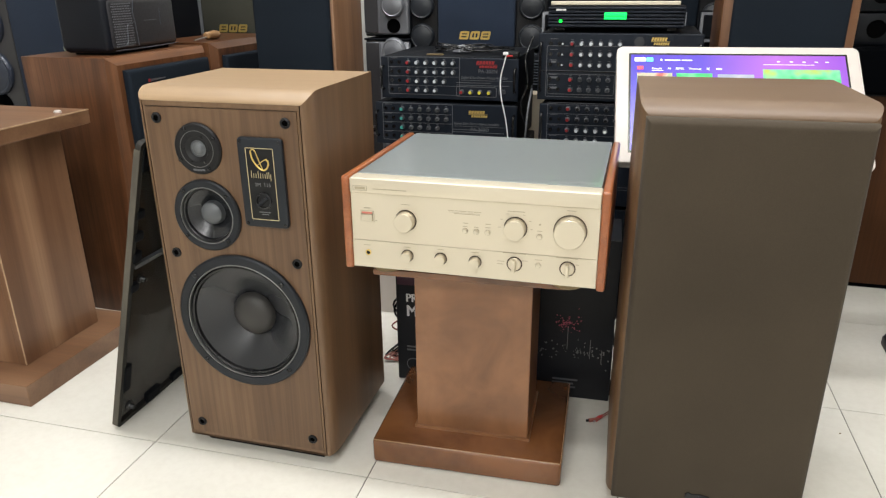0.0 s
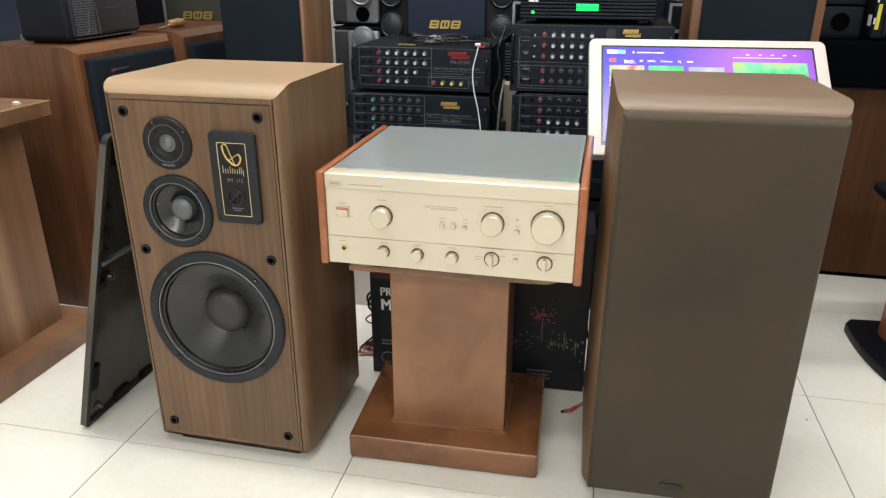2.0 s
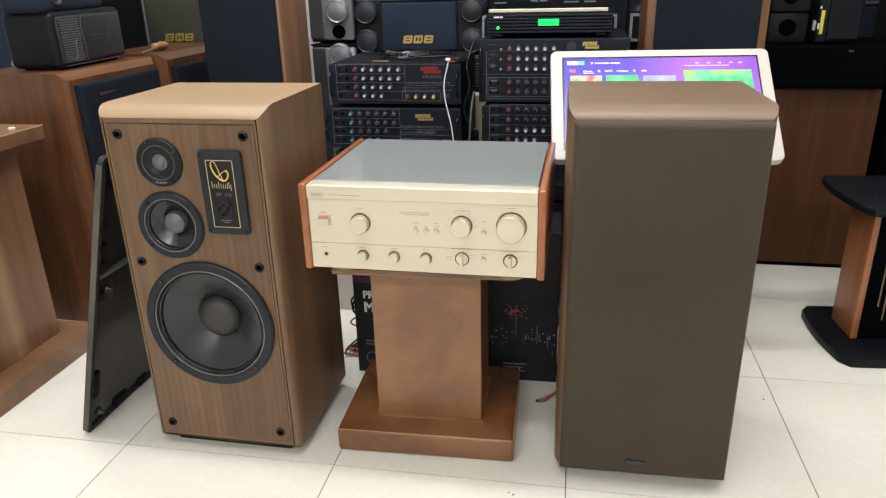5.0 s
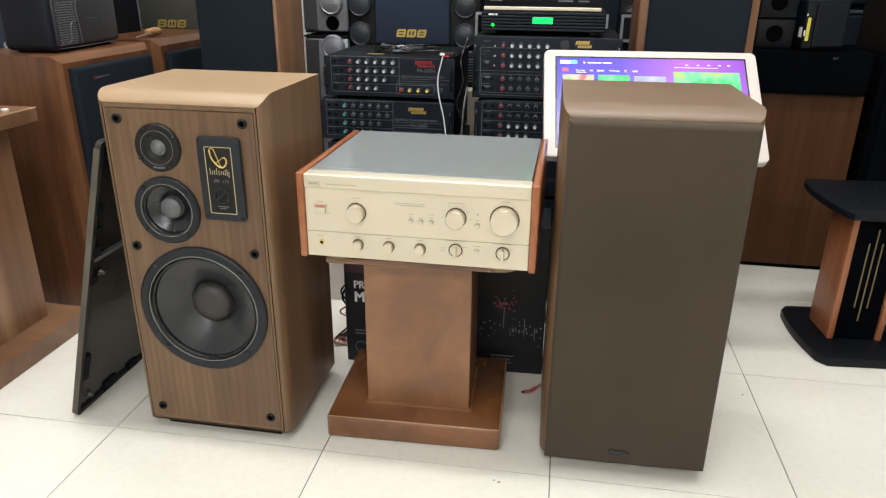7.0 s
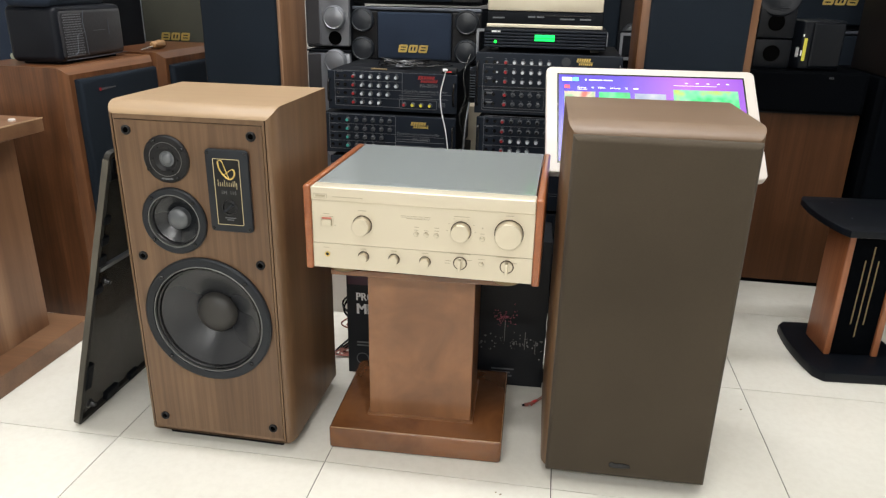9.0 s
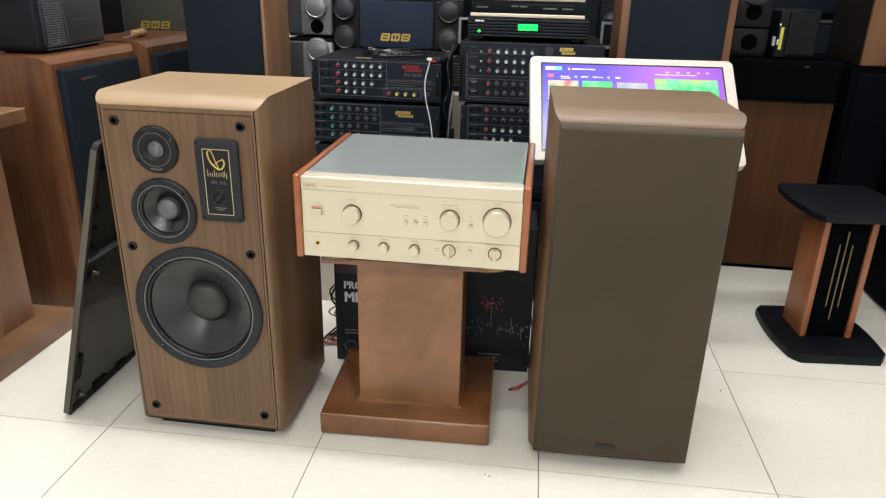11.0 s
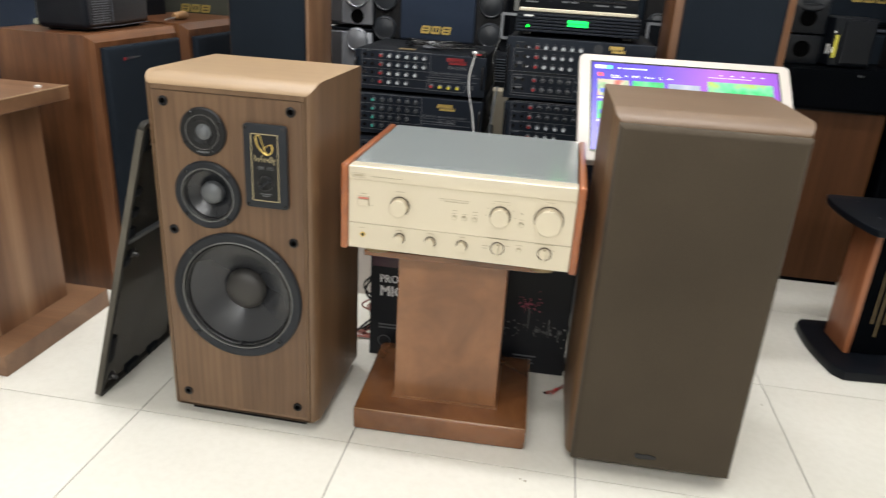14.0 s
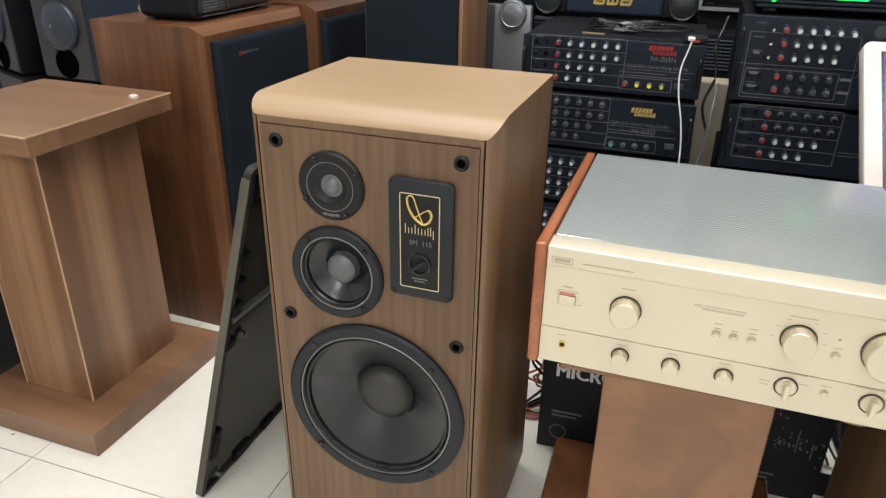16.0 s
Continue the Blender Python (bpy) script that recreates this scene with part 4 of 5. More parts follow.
for k, z in enumerate((0.0, 0.345, 0.69, 0.915)):
    hh = (0.34, 0.34, 0.215, 0.34)[k]
    karaoke_speaker(pose(BMBX, 2.785, z), 0.545, 0.34, hh, CLOTH_BLUE, "black karaoke speaker with a blue-grey cloth front in a stack", k != 3, 0.048)

for zz, hh in ((0.0, 0.375), (0.378, 0.36), (0.742, 0.40)):
    t = thing("silver_speaker", pose(-1.025, 2.75, zz), "silver-grey plastic loudspeaker stacked on another", "loudspeaker", "stack of silver speakers")
    part("cabinet", box(0, 0.188, 0.01, 0.22, 0, hh - 0.003, 0.006), BLACK_FELT, t, "", True)
    part("front", box(0.002, 0.186, -0.006, 0.012, 0.006, hh - 0.012, 0.012, 3), SILVER_PL, t, "silver moulded front", True)
    part("top_bar", box(0, 0.188, -0.010, 0.012, hh - 0.010, hh - 0.003, 0.002), BLACK_FELT, t)
    part("flank", box(0.006, 0.060, -0.0085, -0.004, 0.014, hh - 0.020, 0.003), STAGE_GREY, t, "darker smooth flank")
    part("column", box(0.066, 0.184, -0.0095, -0.004, 0.010, hh - 0.016, 0.004), SILVER_PL, t, "raised silver column", True)
    disc(t, 0.125, 0.118 if hh > 0.38 else hh - 0.045, 0.047, -0.0095, SILVER_PL)
    disc(t, 0.125, 0.245, 0.047, -0.0095, SILVER_PL) if hh > 0.38 else None
    part("port", lathe([(0.027, 0.0005), (0.027, 0.003), (0.0255, 0.003), (0.024, 0.0008), (0, 0.0008)], face_front(0.125, -0.0098, 0.040), 28), HOLLOW_SHADE, t, "round bass port", True)

for k, z in enumerate((0.0, 0.345, 0.690, 1.05)):
    karaoke_speaker(pose(-1.80, 2.66, z, 0, 0, 4), 0.50, 0.33, 0.34, CLOTH_OLIVE, "grey karaoke speaker with silver round covers in a stack", k == 2, 0.045, SILVER_PL if k == 2 else None)
def stage_speaker(m, w, d, h, label):
    """Wide box: blue cloth in the middle, a grey column with two round covers and a port at either end."""
    t = thing("stage_speaker", m, label, "loudspeaker", "large karaoke loudspeakers")
    part("cabinet", box(0, w, 0, d, 0.004, h, 0.01), BLACK_FELT, t, "", True)
    part("foot_strip", box(0.03, w - 0.03, 0.02, d - 0.02, 0, 0.006), BLACK_FELT, t)
    for x in (0.125, w - 0.125):
        part("side_panel", box(x - 0.115, x + 0.115, -0.006, 0.004, 0.012, h - 0.012, 0.005), STAGE_GREY, t, "grey moulded column")
        for z in (h - 0.19, h - 0.365):
            o = part("round_horn", lathe([(0.084, 0), (0.084, 0.010), (0.078, 0.018), (0.070, 0.016), (0.062, 0.020), (0.03, 0.034), (0, 0.038)], face_front(x, -0.006, z), 40), HORN_GREY, t, "round bulging cover", True)
            part("horn_tip", lathe([(0.006, 0.036), (0.004, 0.041), (0, 0.042)], face_front(x, -0.006, z), 12), GREY_RING, o, "", True)
        part("port", lathe([(0.050, 0.0), (0.050, 0.003), (0.047, 0.003), (0.044, 0.0008), (0, 0.0008)], face_front(x, -0.0065, 0.062), 32), HOLLOW_SHADE, t, "round bass port", True)
    part("front_cloth", box(0.245, w - 0.245, -0.012, 0.004, 0.012, h - 0.012, 0.008, 3), CLOTH_BLUE, t, "blue-grey cloth", True)
    return t


for z in (0.0, 0.442):
    hh = 0.438 if z == 0 else 0.555
    stage_speaker(pose(-2.455, 2.25, z, 0, 0, -2), 0.90, 0.22, hh, "large grey karaoke speaker with round covers in a stack")
    stage_speaker(pose(-3.347, 2.562, z, 0, 0, -22), 0.86, 0.20, hh, "large grey karaoke speaker with round covers in a stack")
for k, z in enumerate((0.0, 0.365, 0.730, 1.10)):
    karaoke_speaker(pose(-0.28, 2.98, z), 0.62, 0.33, 0.36, CLOTH_NAVY, "black karaoke speaker in a stack behind the mixers", False, 0.045)
for k, z in enumerate((0.0, 0.432, 0.864)):
    karaoke_speaker(pose(0.745, 2.86, z), 0.525, 0.33, 0.428, CLOTH_NAVY, "black karaoke speaker in a stack by the wall", k == 2, 0.045)
    karaoke_speaker(pose(1.30, 2.90, z), 0.52, 0.33, 0.428, CLOTH_NAVY, "black karaoke speaker in a stack by the wall", False, 0.045)

cs = thing("equipment_case", pose(-2.22, 0.80, 0), "charcoal padded equipment case on the floor", "case")
part("body", box(0, 0.525, 0, 0.70, 0, 0.36, 0.012, 3), CASE, cs, "", True)
part("lid", box(-0.003, 0.528, -0.003, 0.703, 0.364, 0.54, 0.014, 3), CASE, cs, "ribbed lid", True)
part("seam", box(0.004, 0.521, 0.004, 0.696, 0.358, 0.366), BLACK_DEEP, cs)
for y_, z_ in ((0.433, 0.119), (0.494, 0.130)):
    part("rivet", lathe([(0.007, 0), (0.006, 0.002), (0.002, 0.003), (0, 0.003)], pose(0.525, y_, z_, 0, 90, 0), 14), SILVER_DK, cs, "small worn metal rivet", True)
worn = None
for k in range(7):
    worn = box(0.5278, 0.5288, 0.462 + 0.014 * k, 0.470 + 0.014 * k, 0.402 + 0.003 * (k % 3), 0.424, bm=worn)
tagged(part("worn_print", worn, LINE_GREY, cs, "worn grey lettering that cannot be read"), kind="stuff")


# ---------------------------------------------------------------- rack amplifiers
def small_knob(parent, x, y, z, r, material, cap=None):
    k = part("knob", lathe([(r * 1.25, 0), (r * 1.2, 0.002), (r, 0.003), (r * 0.92, 0.012), (r * 0.7, 0.0135), (0, 0.0135)], face_front(x, y, z), 14), cap or KNOB_GREY, parent, "", True)
    part("knob_cap", lathe([(r * 0.80, 0.0128), (r * 0.76, 0.0150), (0, 0.0154)], face_front(x, y, z), 12), material, k, "", True)


def outline(x0, x1, z0, z1, y, bm=None, t=0.0012):
    return frame_prism(x1 - x0, z1 - z0, t, 0.0006, face_front((x0 + x1) / 2, y, (z0 + z1) / 2), 0.004, bm)


def mixer(m, w, h, label, rows, first, caps, x0=0.075, dx=0.034, z0=0.030, dz=0.027, zs=None, badge=None, buttons=None, model=None, group="stacked mixing amplifiers", split=True):
    """Rack mixing amplifier. rows: knobs in each row from below; first: colour of the first knob."""
    t = thing("mixing_amplifier", m, label, "amplifier", group)
    part("case", box(0.006, w - 0.006, 0.008, 0.34, 0.006, h - 0.002, 0.003), BLACK_FELT, t, "black steel case", True)
    part("front_panel", box(0, w, 0, 0.008, 0.004, h - 0.004, 0.002), PANEL, t, "black front panel")
    for fx in (0.05, w - 0.05):
        part("foot", box(fx - 0.015, fx + 0.015, 0.02, 0.05, 0, 0.007), BLACK_PLASTIC, t)
    for fx in (0.008, w - 0.008):
        part("handle", tube([(fx, 0.0, 0.03), (fx, -0.018, 0.034), (fx, -0.020, h / 2), (fx, -0.018, h - 0.034), (fx, 0.0, h - 0.03)], 0.0035, 8), BLACK_GLOSS, t, "curved black handle", True)
    lines = outline(0.022, x0 + dx * max(rows) - 0.008, z0 - 0.013, z0 + dz * (len(rows) - 1) + 0.016, -0.0005)
    if split:
        for i in range(1, len(rows)):
            lines = box(0.022, x0 + dx * max(rows) - 0.008, -0.0008, 0.0002, z0 + i * dz - dz * 0.5 - 0.0005, z0 + i * dz - dz * 0.5 + 0.0005, bm=lines)
    for i, n in enumerate(rows):
        z = zs[i] if zs else z0 + i * dz
        for k in range(n):
            lines = bars([(0, 0, 0.007)], 0.0011, 0, x0 + k * dx - 0.004, z + 0.0095, lines)
        lines = bars([(0, 0, 0.02)], 0.0012, 0, 0.03, z + 0.011, lines)
        for s in (0.032, 0.055):
            part("socket", lathe([(0.0052, 0.0), (0.005, 0.003), (0.003, 0.003), (0.0028, 0.0005), (0, 0.0005)], face_front(s, 0, z), 14), BLACK_GLOSS, t, "", True)
        for k in range(n):
            small_knob(t, x0 + k * dx, 0, z, 0.0056, first if k == 0 else (caps[i] if isinstance(caps, tuple) else caps))
    lines = bars([(0, 0, 0.10), (0.0, -0.007, 0.15)], 0.0012, 0, w * 0.56, h * 0.42, lines)
    tagged(part("panel_print", lines, LINE_GREY, t, "thin grey printed lines"), kind="stuff")
    if buttons:
        bx, bz, cols = buttons
        part("button_frame", outline(bx - 0.016, bx + len(cols) * 0.0265 - 0.006, bz - 0.013, bz + 0.015, -0.0005), LINE_GREY, t)
        for k, c in enumerate(cols):
            small_knob(t, bx + k * 0.0265, 0, bz, 0.0056, c)
    if badge:
        bx, bz, c, bw = badge
        s = prism([(0, -0.0012), (bw * 1.0, -0.0012), (bw * 1.0, 0.0), (0, 0.0)], 0.0014, face_front(bx, 0, bz))
        for row, count, x_, h_ in ((0.0012, 6, 0.0, 0.0085), (-0.0090, 7, 0.14, 0.0062)):
            w_ = bw * 0.86 / count
            for k in range(count):
                u = bw * x_ + k * w_
                s = prism([(u, row), (u + w_ * 0.78, row), (u + w_ * 0.78 + h_ * 0.25, row + h_), (u + h_ * 0.25, row + h_)], 0.0014, face_front(bx, 0, bz), 0, s)
        tagged(part("badge", s, c, t, "raised badge of small slanted bars"), kind="stuff")
    if model:
        word, mx, mz, tz = model
        part("model_text", text_mesh(word, 0.0145, face_front(mx, -0.0004, mz)), LINE_GREY, t, "grey model lettering")
        part("panel_text", text_mesh("Digital Echo Stereo Mixing Amplifier", 0.0100, face_front(mx - 0.05, -0.0004, tz), shear=0.3, squeeze=0.9), LINE_GREY, t)
        part("panel_rule", bars([(0, 0, 0.148)], 0.0007, -0.0002, mx - 0.05, tz - 0.005), LINE_GREY, t)
    part("power_key", box(w - 0.055, w - 0.035, -0.004, 0.0, 0.024, 0.036, 0.001), KNOB_GREY, t)
    return t


LX = -0.688
mixer(pose(LX, 2.0, 0.622), 0.40, 0.124, "black mixing amplifier with white knobs on top of a stack", (4, 5, 6, 6), RED_DK, PALE, 0.083, 0.0265, 0.029, 0.0255, None,
      (0.281, 0.103, REDLOGO, 0.060), (0.240, 0.027, (RED_DK, YELLOW, YELLOW, YELLOW)), ("PA-203N", 0.287, 0.080, 0.064))
mixer(pose(LX - 0.02, 1.995, 0.487), 0.42, 0.131, "black mixing amplifier with green knobs in a stack", (4, 5, 6, 6), TEAL, KNOB_GREY, 0.083, 0.0265, 0.030, 0.0265, None,
      (0.281, 0.101, GOLD, 0.055), (0.246, 0.022, (TEAL, KNOB_GREY, KNOB_GREY, KNOB_GREY)), ("PA-203D", 0.287, 0.052, 0.070))
mixer(pose(LX, 2.0, 0.345), 0.41, 0.138, "black mixing amplifier with pale blue knobs in a stack", (5, 6, 6, 6), PALE, PALE, 0.06, 0.0265, 0.026, 0.0265, None, (0.25, 0.10, GOLD, 0.05))
mixer(pose(LX, 2.0, 0.205), 0.41, 0.136, "black mixing amplifier low in a stack", (5, 6, 6, 6), TEAL, PALE, 0.06, 0.0265, 0.026, 0.0265)
mixer(pose(LX, 2.0, 0.0), 0.41, 0.20, "black amplifier at the foot of a stack", (4, 4), PALE, KNOB_GREY)

RX = -0.232
big = mixer(pose(RX, 1.98, 0.634), 0.415, 0.182, "large black mixing amplifier with pale knobs in a stack", (5, 5, 5, 5, 6), RED_DK, (KNOB_GREY, KNOB_GREY, PALE, PALE, PALE), 0.088, 0.0245, 0.026, 0.0262, (0.033, 0.060, 0.098, 0.125, 0.152), (0.287, 0.160, GOLD, 0.045), split=False)
part("seam", box(0.004, 0.411, -0.0010, 0.0002, 0.0795, 0.0815), BLACK_GLOSS, big, "seam between the two panels")
part("seam_edge", box(0.004, 0.411, -0.0012, 0.0002, 0.0820, 0.0828), LINE_GREY, big)
for kz in (0.098, 0.125, 0.152):
    small_knob(big, 0.064, 0, kz, 0.0030, PALE, BLACK_PLASTIC)
for lx, lz in ((0.043, 0.037), (0.043, 0.064), (0.216, 0.037), (0.216, 0.063), (0.041, 0.105)):
    part("slide_switch", prism(round_rect(0.022 if lz < 0.1 else 0.013, 0.0052, 0.0024), 0.0012, face_front(lx, -0.0004, lz)), LINE_GREY, big, "small pale slot")
part("lower_outline", outline(0.026, 0.203, 0.020, 0.074, -0.0005), LINE_GREY, big)
part("round_badge", lathe([(0.013, 0), (0.013, 0.001), (0.011, 0.0012), (0, 0.0012)], face_front(0.258, 0, 0.158), 24), CASE, big)
mixer(pose(RX + 0.008, 1.98, 0.487), 0.41, 0.144, "black mixing amplifier with dim red and pale knobs in a stack", (4, 5, 6, 6), REDLOGO, (PALE, PALE, BLACK_PLASTIC, BLACK_PLASTIC), 0.078, 0.0255, 0.042, 0.029)
mixer(pose(RX, 1.98, 0.345), 0.41, 0.138, "black mixing amplifier with pale blue knobs in a stack", (6, 6, 6, 6), RED, PALE, 0.06, 0.0265)
mixer(pose(RX, 1.98, 0.205), 0.41, 0.136, "black mixing amplifier low in a stack", (6, 6, 6, 6), RED, PALE, 0.06, 0.0265)
mixer(pose(RX, 1.98, 0.0), 0.41, 0.20, "black amplifier at the foot of a stack", (4, 4), RED, KNOB_GREY)

# karaoke player with a green display, and the silver box on it
kp = thing("karaoke_player", pose(-0.212, 1.985, 0.818), "black karaoke player with ribbed front and green display", "player")
part("case", box(0, 0.345, 0.004, 0.26, 0.008, 0.062, 0.003), BLACK_FELT, kp, "", True)
for i in range(6):
    part("rib", box(0.002, 0.343, -0.003, 0.006, 0.010 + i * 0.0086, 0.0155 + i * 0.0086, 0.001), PANEL, kp)
part("display", box(0.145, 0.201, -0.0045, 0.0, 0.029, 0.046, 0.001), GREEN_BAR, kp, "bright green display")
part("display_bar", box(0.145, 0.201, -0.0055, -0.0042, 0.0365, 0.0378), PANEL, kp)
part("power_light", lathe([(0.0042, 0), (0.0038, 0.003), (0, 0.004)], face_front(0.034, -0.003, 0.024), 16), GREEN_LED, kp, "green power light", True)
part("maker_mark", bars([(0, 0, 0.015), (0.017, 0, 0.008)], 0.0045, -0.003, 0.022, 0.050), PRINT_WHITE, kp)
for fx in (0.03, 0.315):
    part("foot", box(fx - 0.012, fx + 0.012, 0.02, 0.05, 0, 0.009), BLACK_PLASTIC, kp)
dv = thing("disc_player", pose(-0.205, 2.0, 0.880), "black disc player with a champagne lower strip", "player")
part("case", box(0, 0.325, 0.0, 0.24, 0.010, 0.045, 0.003), BLACK_FELT, dv, "", True)
part("strip", box(-0.001, 0.324, -0.006, 0.01, 0.001, 0.011, 0.002), CHAMPAGNE, dv, "champagne strip")
part("top_panel", box(0.0, 0.322, -0.003, 0.24, 0.046, 0.10, 0.004), CHAMPAGNE, dv, "champagne upper case", True)
tagged(part("print", bars([(0, 0, 0.034), (0.10, 0.004, 0.02), (0.125, 0.004, 0.02), (0.19, 0.0, 0.04), (0.245, 0.0, 0.03)], 0.004, -0.0005, 0.015, 0.025), LINE_GREY, dv), kind="stuff")
part("disc_slot", box(0.15, 0.29, -0.002, 0.002, 0.034, 0.037), BLACK_GLOSS, dv)
for rx, rw in ((-0.325, 0.50), (0.222, 0.42)):
    rf = thing("equipment_rack", pose(rx, 2.75, 0.0), "bare metal-edged open rack unit far behind the players", "rack", "open rack units")
    part("edge_frame", frame_prism(rw, 0.098, 0.009, 0.02, face_front(rw / 2, 0.0, 0.786), 0.003), SILVER_PL, rf, "pale metal edge")
    part("back_panel", box(0.004, rw - 0.004, 0.20, 0.21, 0.738, 0.833), BLACK_FELT, rf)
    part("support", box(0.004, rw - 0.004, 0.0, 0.21, 0.0, 0.735), BLACK_FELT, rf, "black stand below")
vu = thing("vented_case", pose(-0.315, 2.46, 0), "black case with pale vent ribs between the amplifier stacks", "case")
part("body", box(0, 0.100, 0.004, 0.12, 0, 0.705, 0.003), BLACK_FELT, vu, "", True)
for i in range(9):
    part("vent_rib", box(0.004, 0.096, -0.002, 0.005, 0.612 + i * 0.0095, 0.615 + i * 0.0095), SILVER_DK, vu, "thin grey rib")
ct = thing("beige_carton", pose(-0.315, 2.36, 0), "beige cardboard carton behind the amplifier stacks", "carton")
part("carton", box(0, 0.100, 0, 0.08, 0, 0.595, 0.002), CREAM_CARD, ct, "plain beige board")
wcn = thing("white_carton", pose(-0.70, 1.86, 0), "white carton standing before the amplifier stack", "carton")
part("carton", box(0, 0.20, 0, 0.10, 0, 0.235, 0.002), WHITE_PL, wcn, "plain white board")
part("grey_band", box(-0.001, 0.201, -0.001, 0.101, 0.20, 0.215), LINE_GREY, wcn)
vs = thing("cable_bundle", pose(-0.265, 1.985, 0), "black and grey cables hanging between the amplifier stacks", "cable")
part("lead", tube([(0.01, 0.05, 0.80), (-0.005, 0.02, 0.74), (0.004, 0.01, 0.68), (-0.012, 0.0, 0.62), (0.004, 0.01, 0.56)], 0.003, 8), BLACK_GLOSS, vs, "", True)
part("lead", tube([(0.012, 0.04, 0.66), (0.008, 0.0, 0.60), (0.0, 0.01, 0.50), (-0.012, 0.02, 0.40), (-0.01, 0.05, 0.2), (0, 0.1, 0.004)], 0.003, 8), LINE_GREY, vs, "grey lead", True)

# cables on the mixers
wc = thing("white_cable", pose(0.014, 0, 0), "white charging cable hanging down over the mixers", "cable")
part("plug", box(-0.343, -0.328, 1.977, 1.988, 0.753, 0.761, 0.003), WHITE_CABLE, wc, "", True)
part("lead", tube([(-0.333, 1.983, 0.757), (-0.338, 1.981, 0.735), (-0.348, 1.981, 0.69), (-0.344, 1.976, 0.64), (-0.330, 1.974, 0.58), (-0.322, 1.974, 0.52), (-0.318, 1.974, 0.44)], 0.0017, 8), WHITE_CABLE, wc, "", True)
pw = thing("power_brick", pose(-0.335, 2.0, 0.744), "small black adapter lying on a mixer", "adapter")
part("body", box(0, 0.045, 0, 0.03, 0, 0.016, 0.003), BLACK_PLASTIC, pw, "", True)
part("label_mark", box(0.012, 0.03, -0.0008, 0.0, 0.004, 0.008), RED, pw)
tc = thing("tangled_cable", pose(-0.44, 2.12, 0.748), "tangled black cables on top of a mixer", "cable")
random.seed(4)
for k in range(4):
    pts = []
    for i in range(9):
        a = i * 1.5 + k
        pts.append((0.10 * math.cos(a) * random.uniform(0.5, 1.2) + 0.03 * (k - 2), 0.05 * math.sin(a), 0.003 + 0.028 * abs(math.sin(a * 0.9 + k)) * random.random()))
    part("loop", tube(pts, 0.0014, 6, None, 6), BLACK_GLOSS, tc, "", True)
pk = thing("clear_bag", pose(-0.47, 2.10, 0.75), "small crumpled clear packet on a mixer", "packet")
part("film", lathe([(0, 0.02), (0.014, 0.016), (0.02, 0.008), (0.024, 0.0)], pose(0, 0, 0, 0, 0, 0) @ Matrix.Diagonal((1.3, 0.8, 1, 1)), 7), SILVER_PL, pk)
rm = thing("remote_strip", pose(-0.56, 2.03, 0.745, 0, 0, -4), "flat yellow-marked strip on a mixer", "strip")
part("strip", box(0, 0.05, 0, 0.012, 0, 0.004, 0.001), BRONZE, rm)


# ---------------------------------------------------------------- touch monitor
def screen_material():
    m = mat("lit_screen", 0.25)
    n, l, b = nodes(m)
    tc_ = n.new("ShaderNodeTexCoord")
    sep = n.new("ShaderNodeSeparateXYZ")
    l.new(tc_.outputs["Object"], sep.inputs[0])
    cr = n.new("ShaderNodeValToRGB")
    el = cr.color_ramp.elements
    el[0].position, el[0].color = 0.0, (0.06, 0.03, 0.72, 1)
    el[1].position, el[1].color = 1.0, (0.36, 0.06, 0.80, 1)
    e = el.new(0.68)
    e.color = (0.62, 0.16, 0.86, 1)
    e = el.new(0.35)
    e.color = (0.13, 0.05, 0.80, 1)
    mr = n.new("ShaderNodeMapRange")
    mr.inputs["From Min"].default_value, mr.inputs["From Max"].default_value = -0.25, 0.25
    l.new(sep.outputs[0], mr.inputs["Value"])
    l.new(mr.outputs["Result"], cr.inputs["Fac"])
    l.new(cr.outputs["Color"], b.inputs["Emission Color"])
    b.inputs["Emission Strength"].default_value = 1.0
    b.inputs["Base Color"].default_value = (0.02, 0.02, 0.03, 1)
    return m


def thumb_material(name, stops, scale):
    m = mat(name, 0.3)
    n, l, b = nodes(m)
    f = noise_tex(m, coords(m), scale, 2, 0.5)
    l.new(ramp(m, f, stops), b.inputs["Emission Color"])
    b.inputs["Emission Strength"].default_value = 1.0
    b.inputs["Base Color"].default_value = (0.02, 0.02, 0.02, 1)
    return m


SCREEN = screen_material()
T_GREEN = thumb_material("lit_green_picture", [(0.3, (0.0, 0.55, 0.10)), (0.46, (0.0, 0.80, 0.20)), (0.60, (0.22, 0.86, 0.46)), (0.74, (0.62, 0.82, 0.10))], 18)
T_RED = thumb_material("lit_red_picture", [(0.3, (0.75, 0.15, 0.10)), (0.5, (0.85, 0.7, 0.5)), (0.7, (0.15, 0.6, 0.2))], 30)
T_GREY = thumb_material("lit_grey_picture", [(0.3, (0.35, 0.42, 0.65)), (0.7, (0.7, 0.72, 0.8))], 25)
LIT_WHITE = glow("lit_white", (0.80, 0.78, 0.95), 0.6)
LIT_RED = glow("lit_red", (0.85, 0.05, 0.08), 0.8)
LIT_MINT = glow("lit_mint", (0.10, 0.75, 0.45), 0.8)

mon = thing("touch_monitor", pose(0.266, 1.652, 0.672 - 0.112, 0, 0, 5.2), "white touch-screen monitor tilted back, switched on", "monitor")
MT = pose(0, 0, 0, 45, 0, 0)                 # its panel, tilted back
MW, MH = 0.543, 0.328


def on_screen(x, z, d=0.0):
    return MT @ pose(x, z, d)


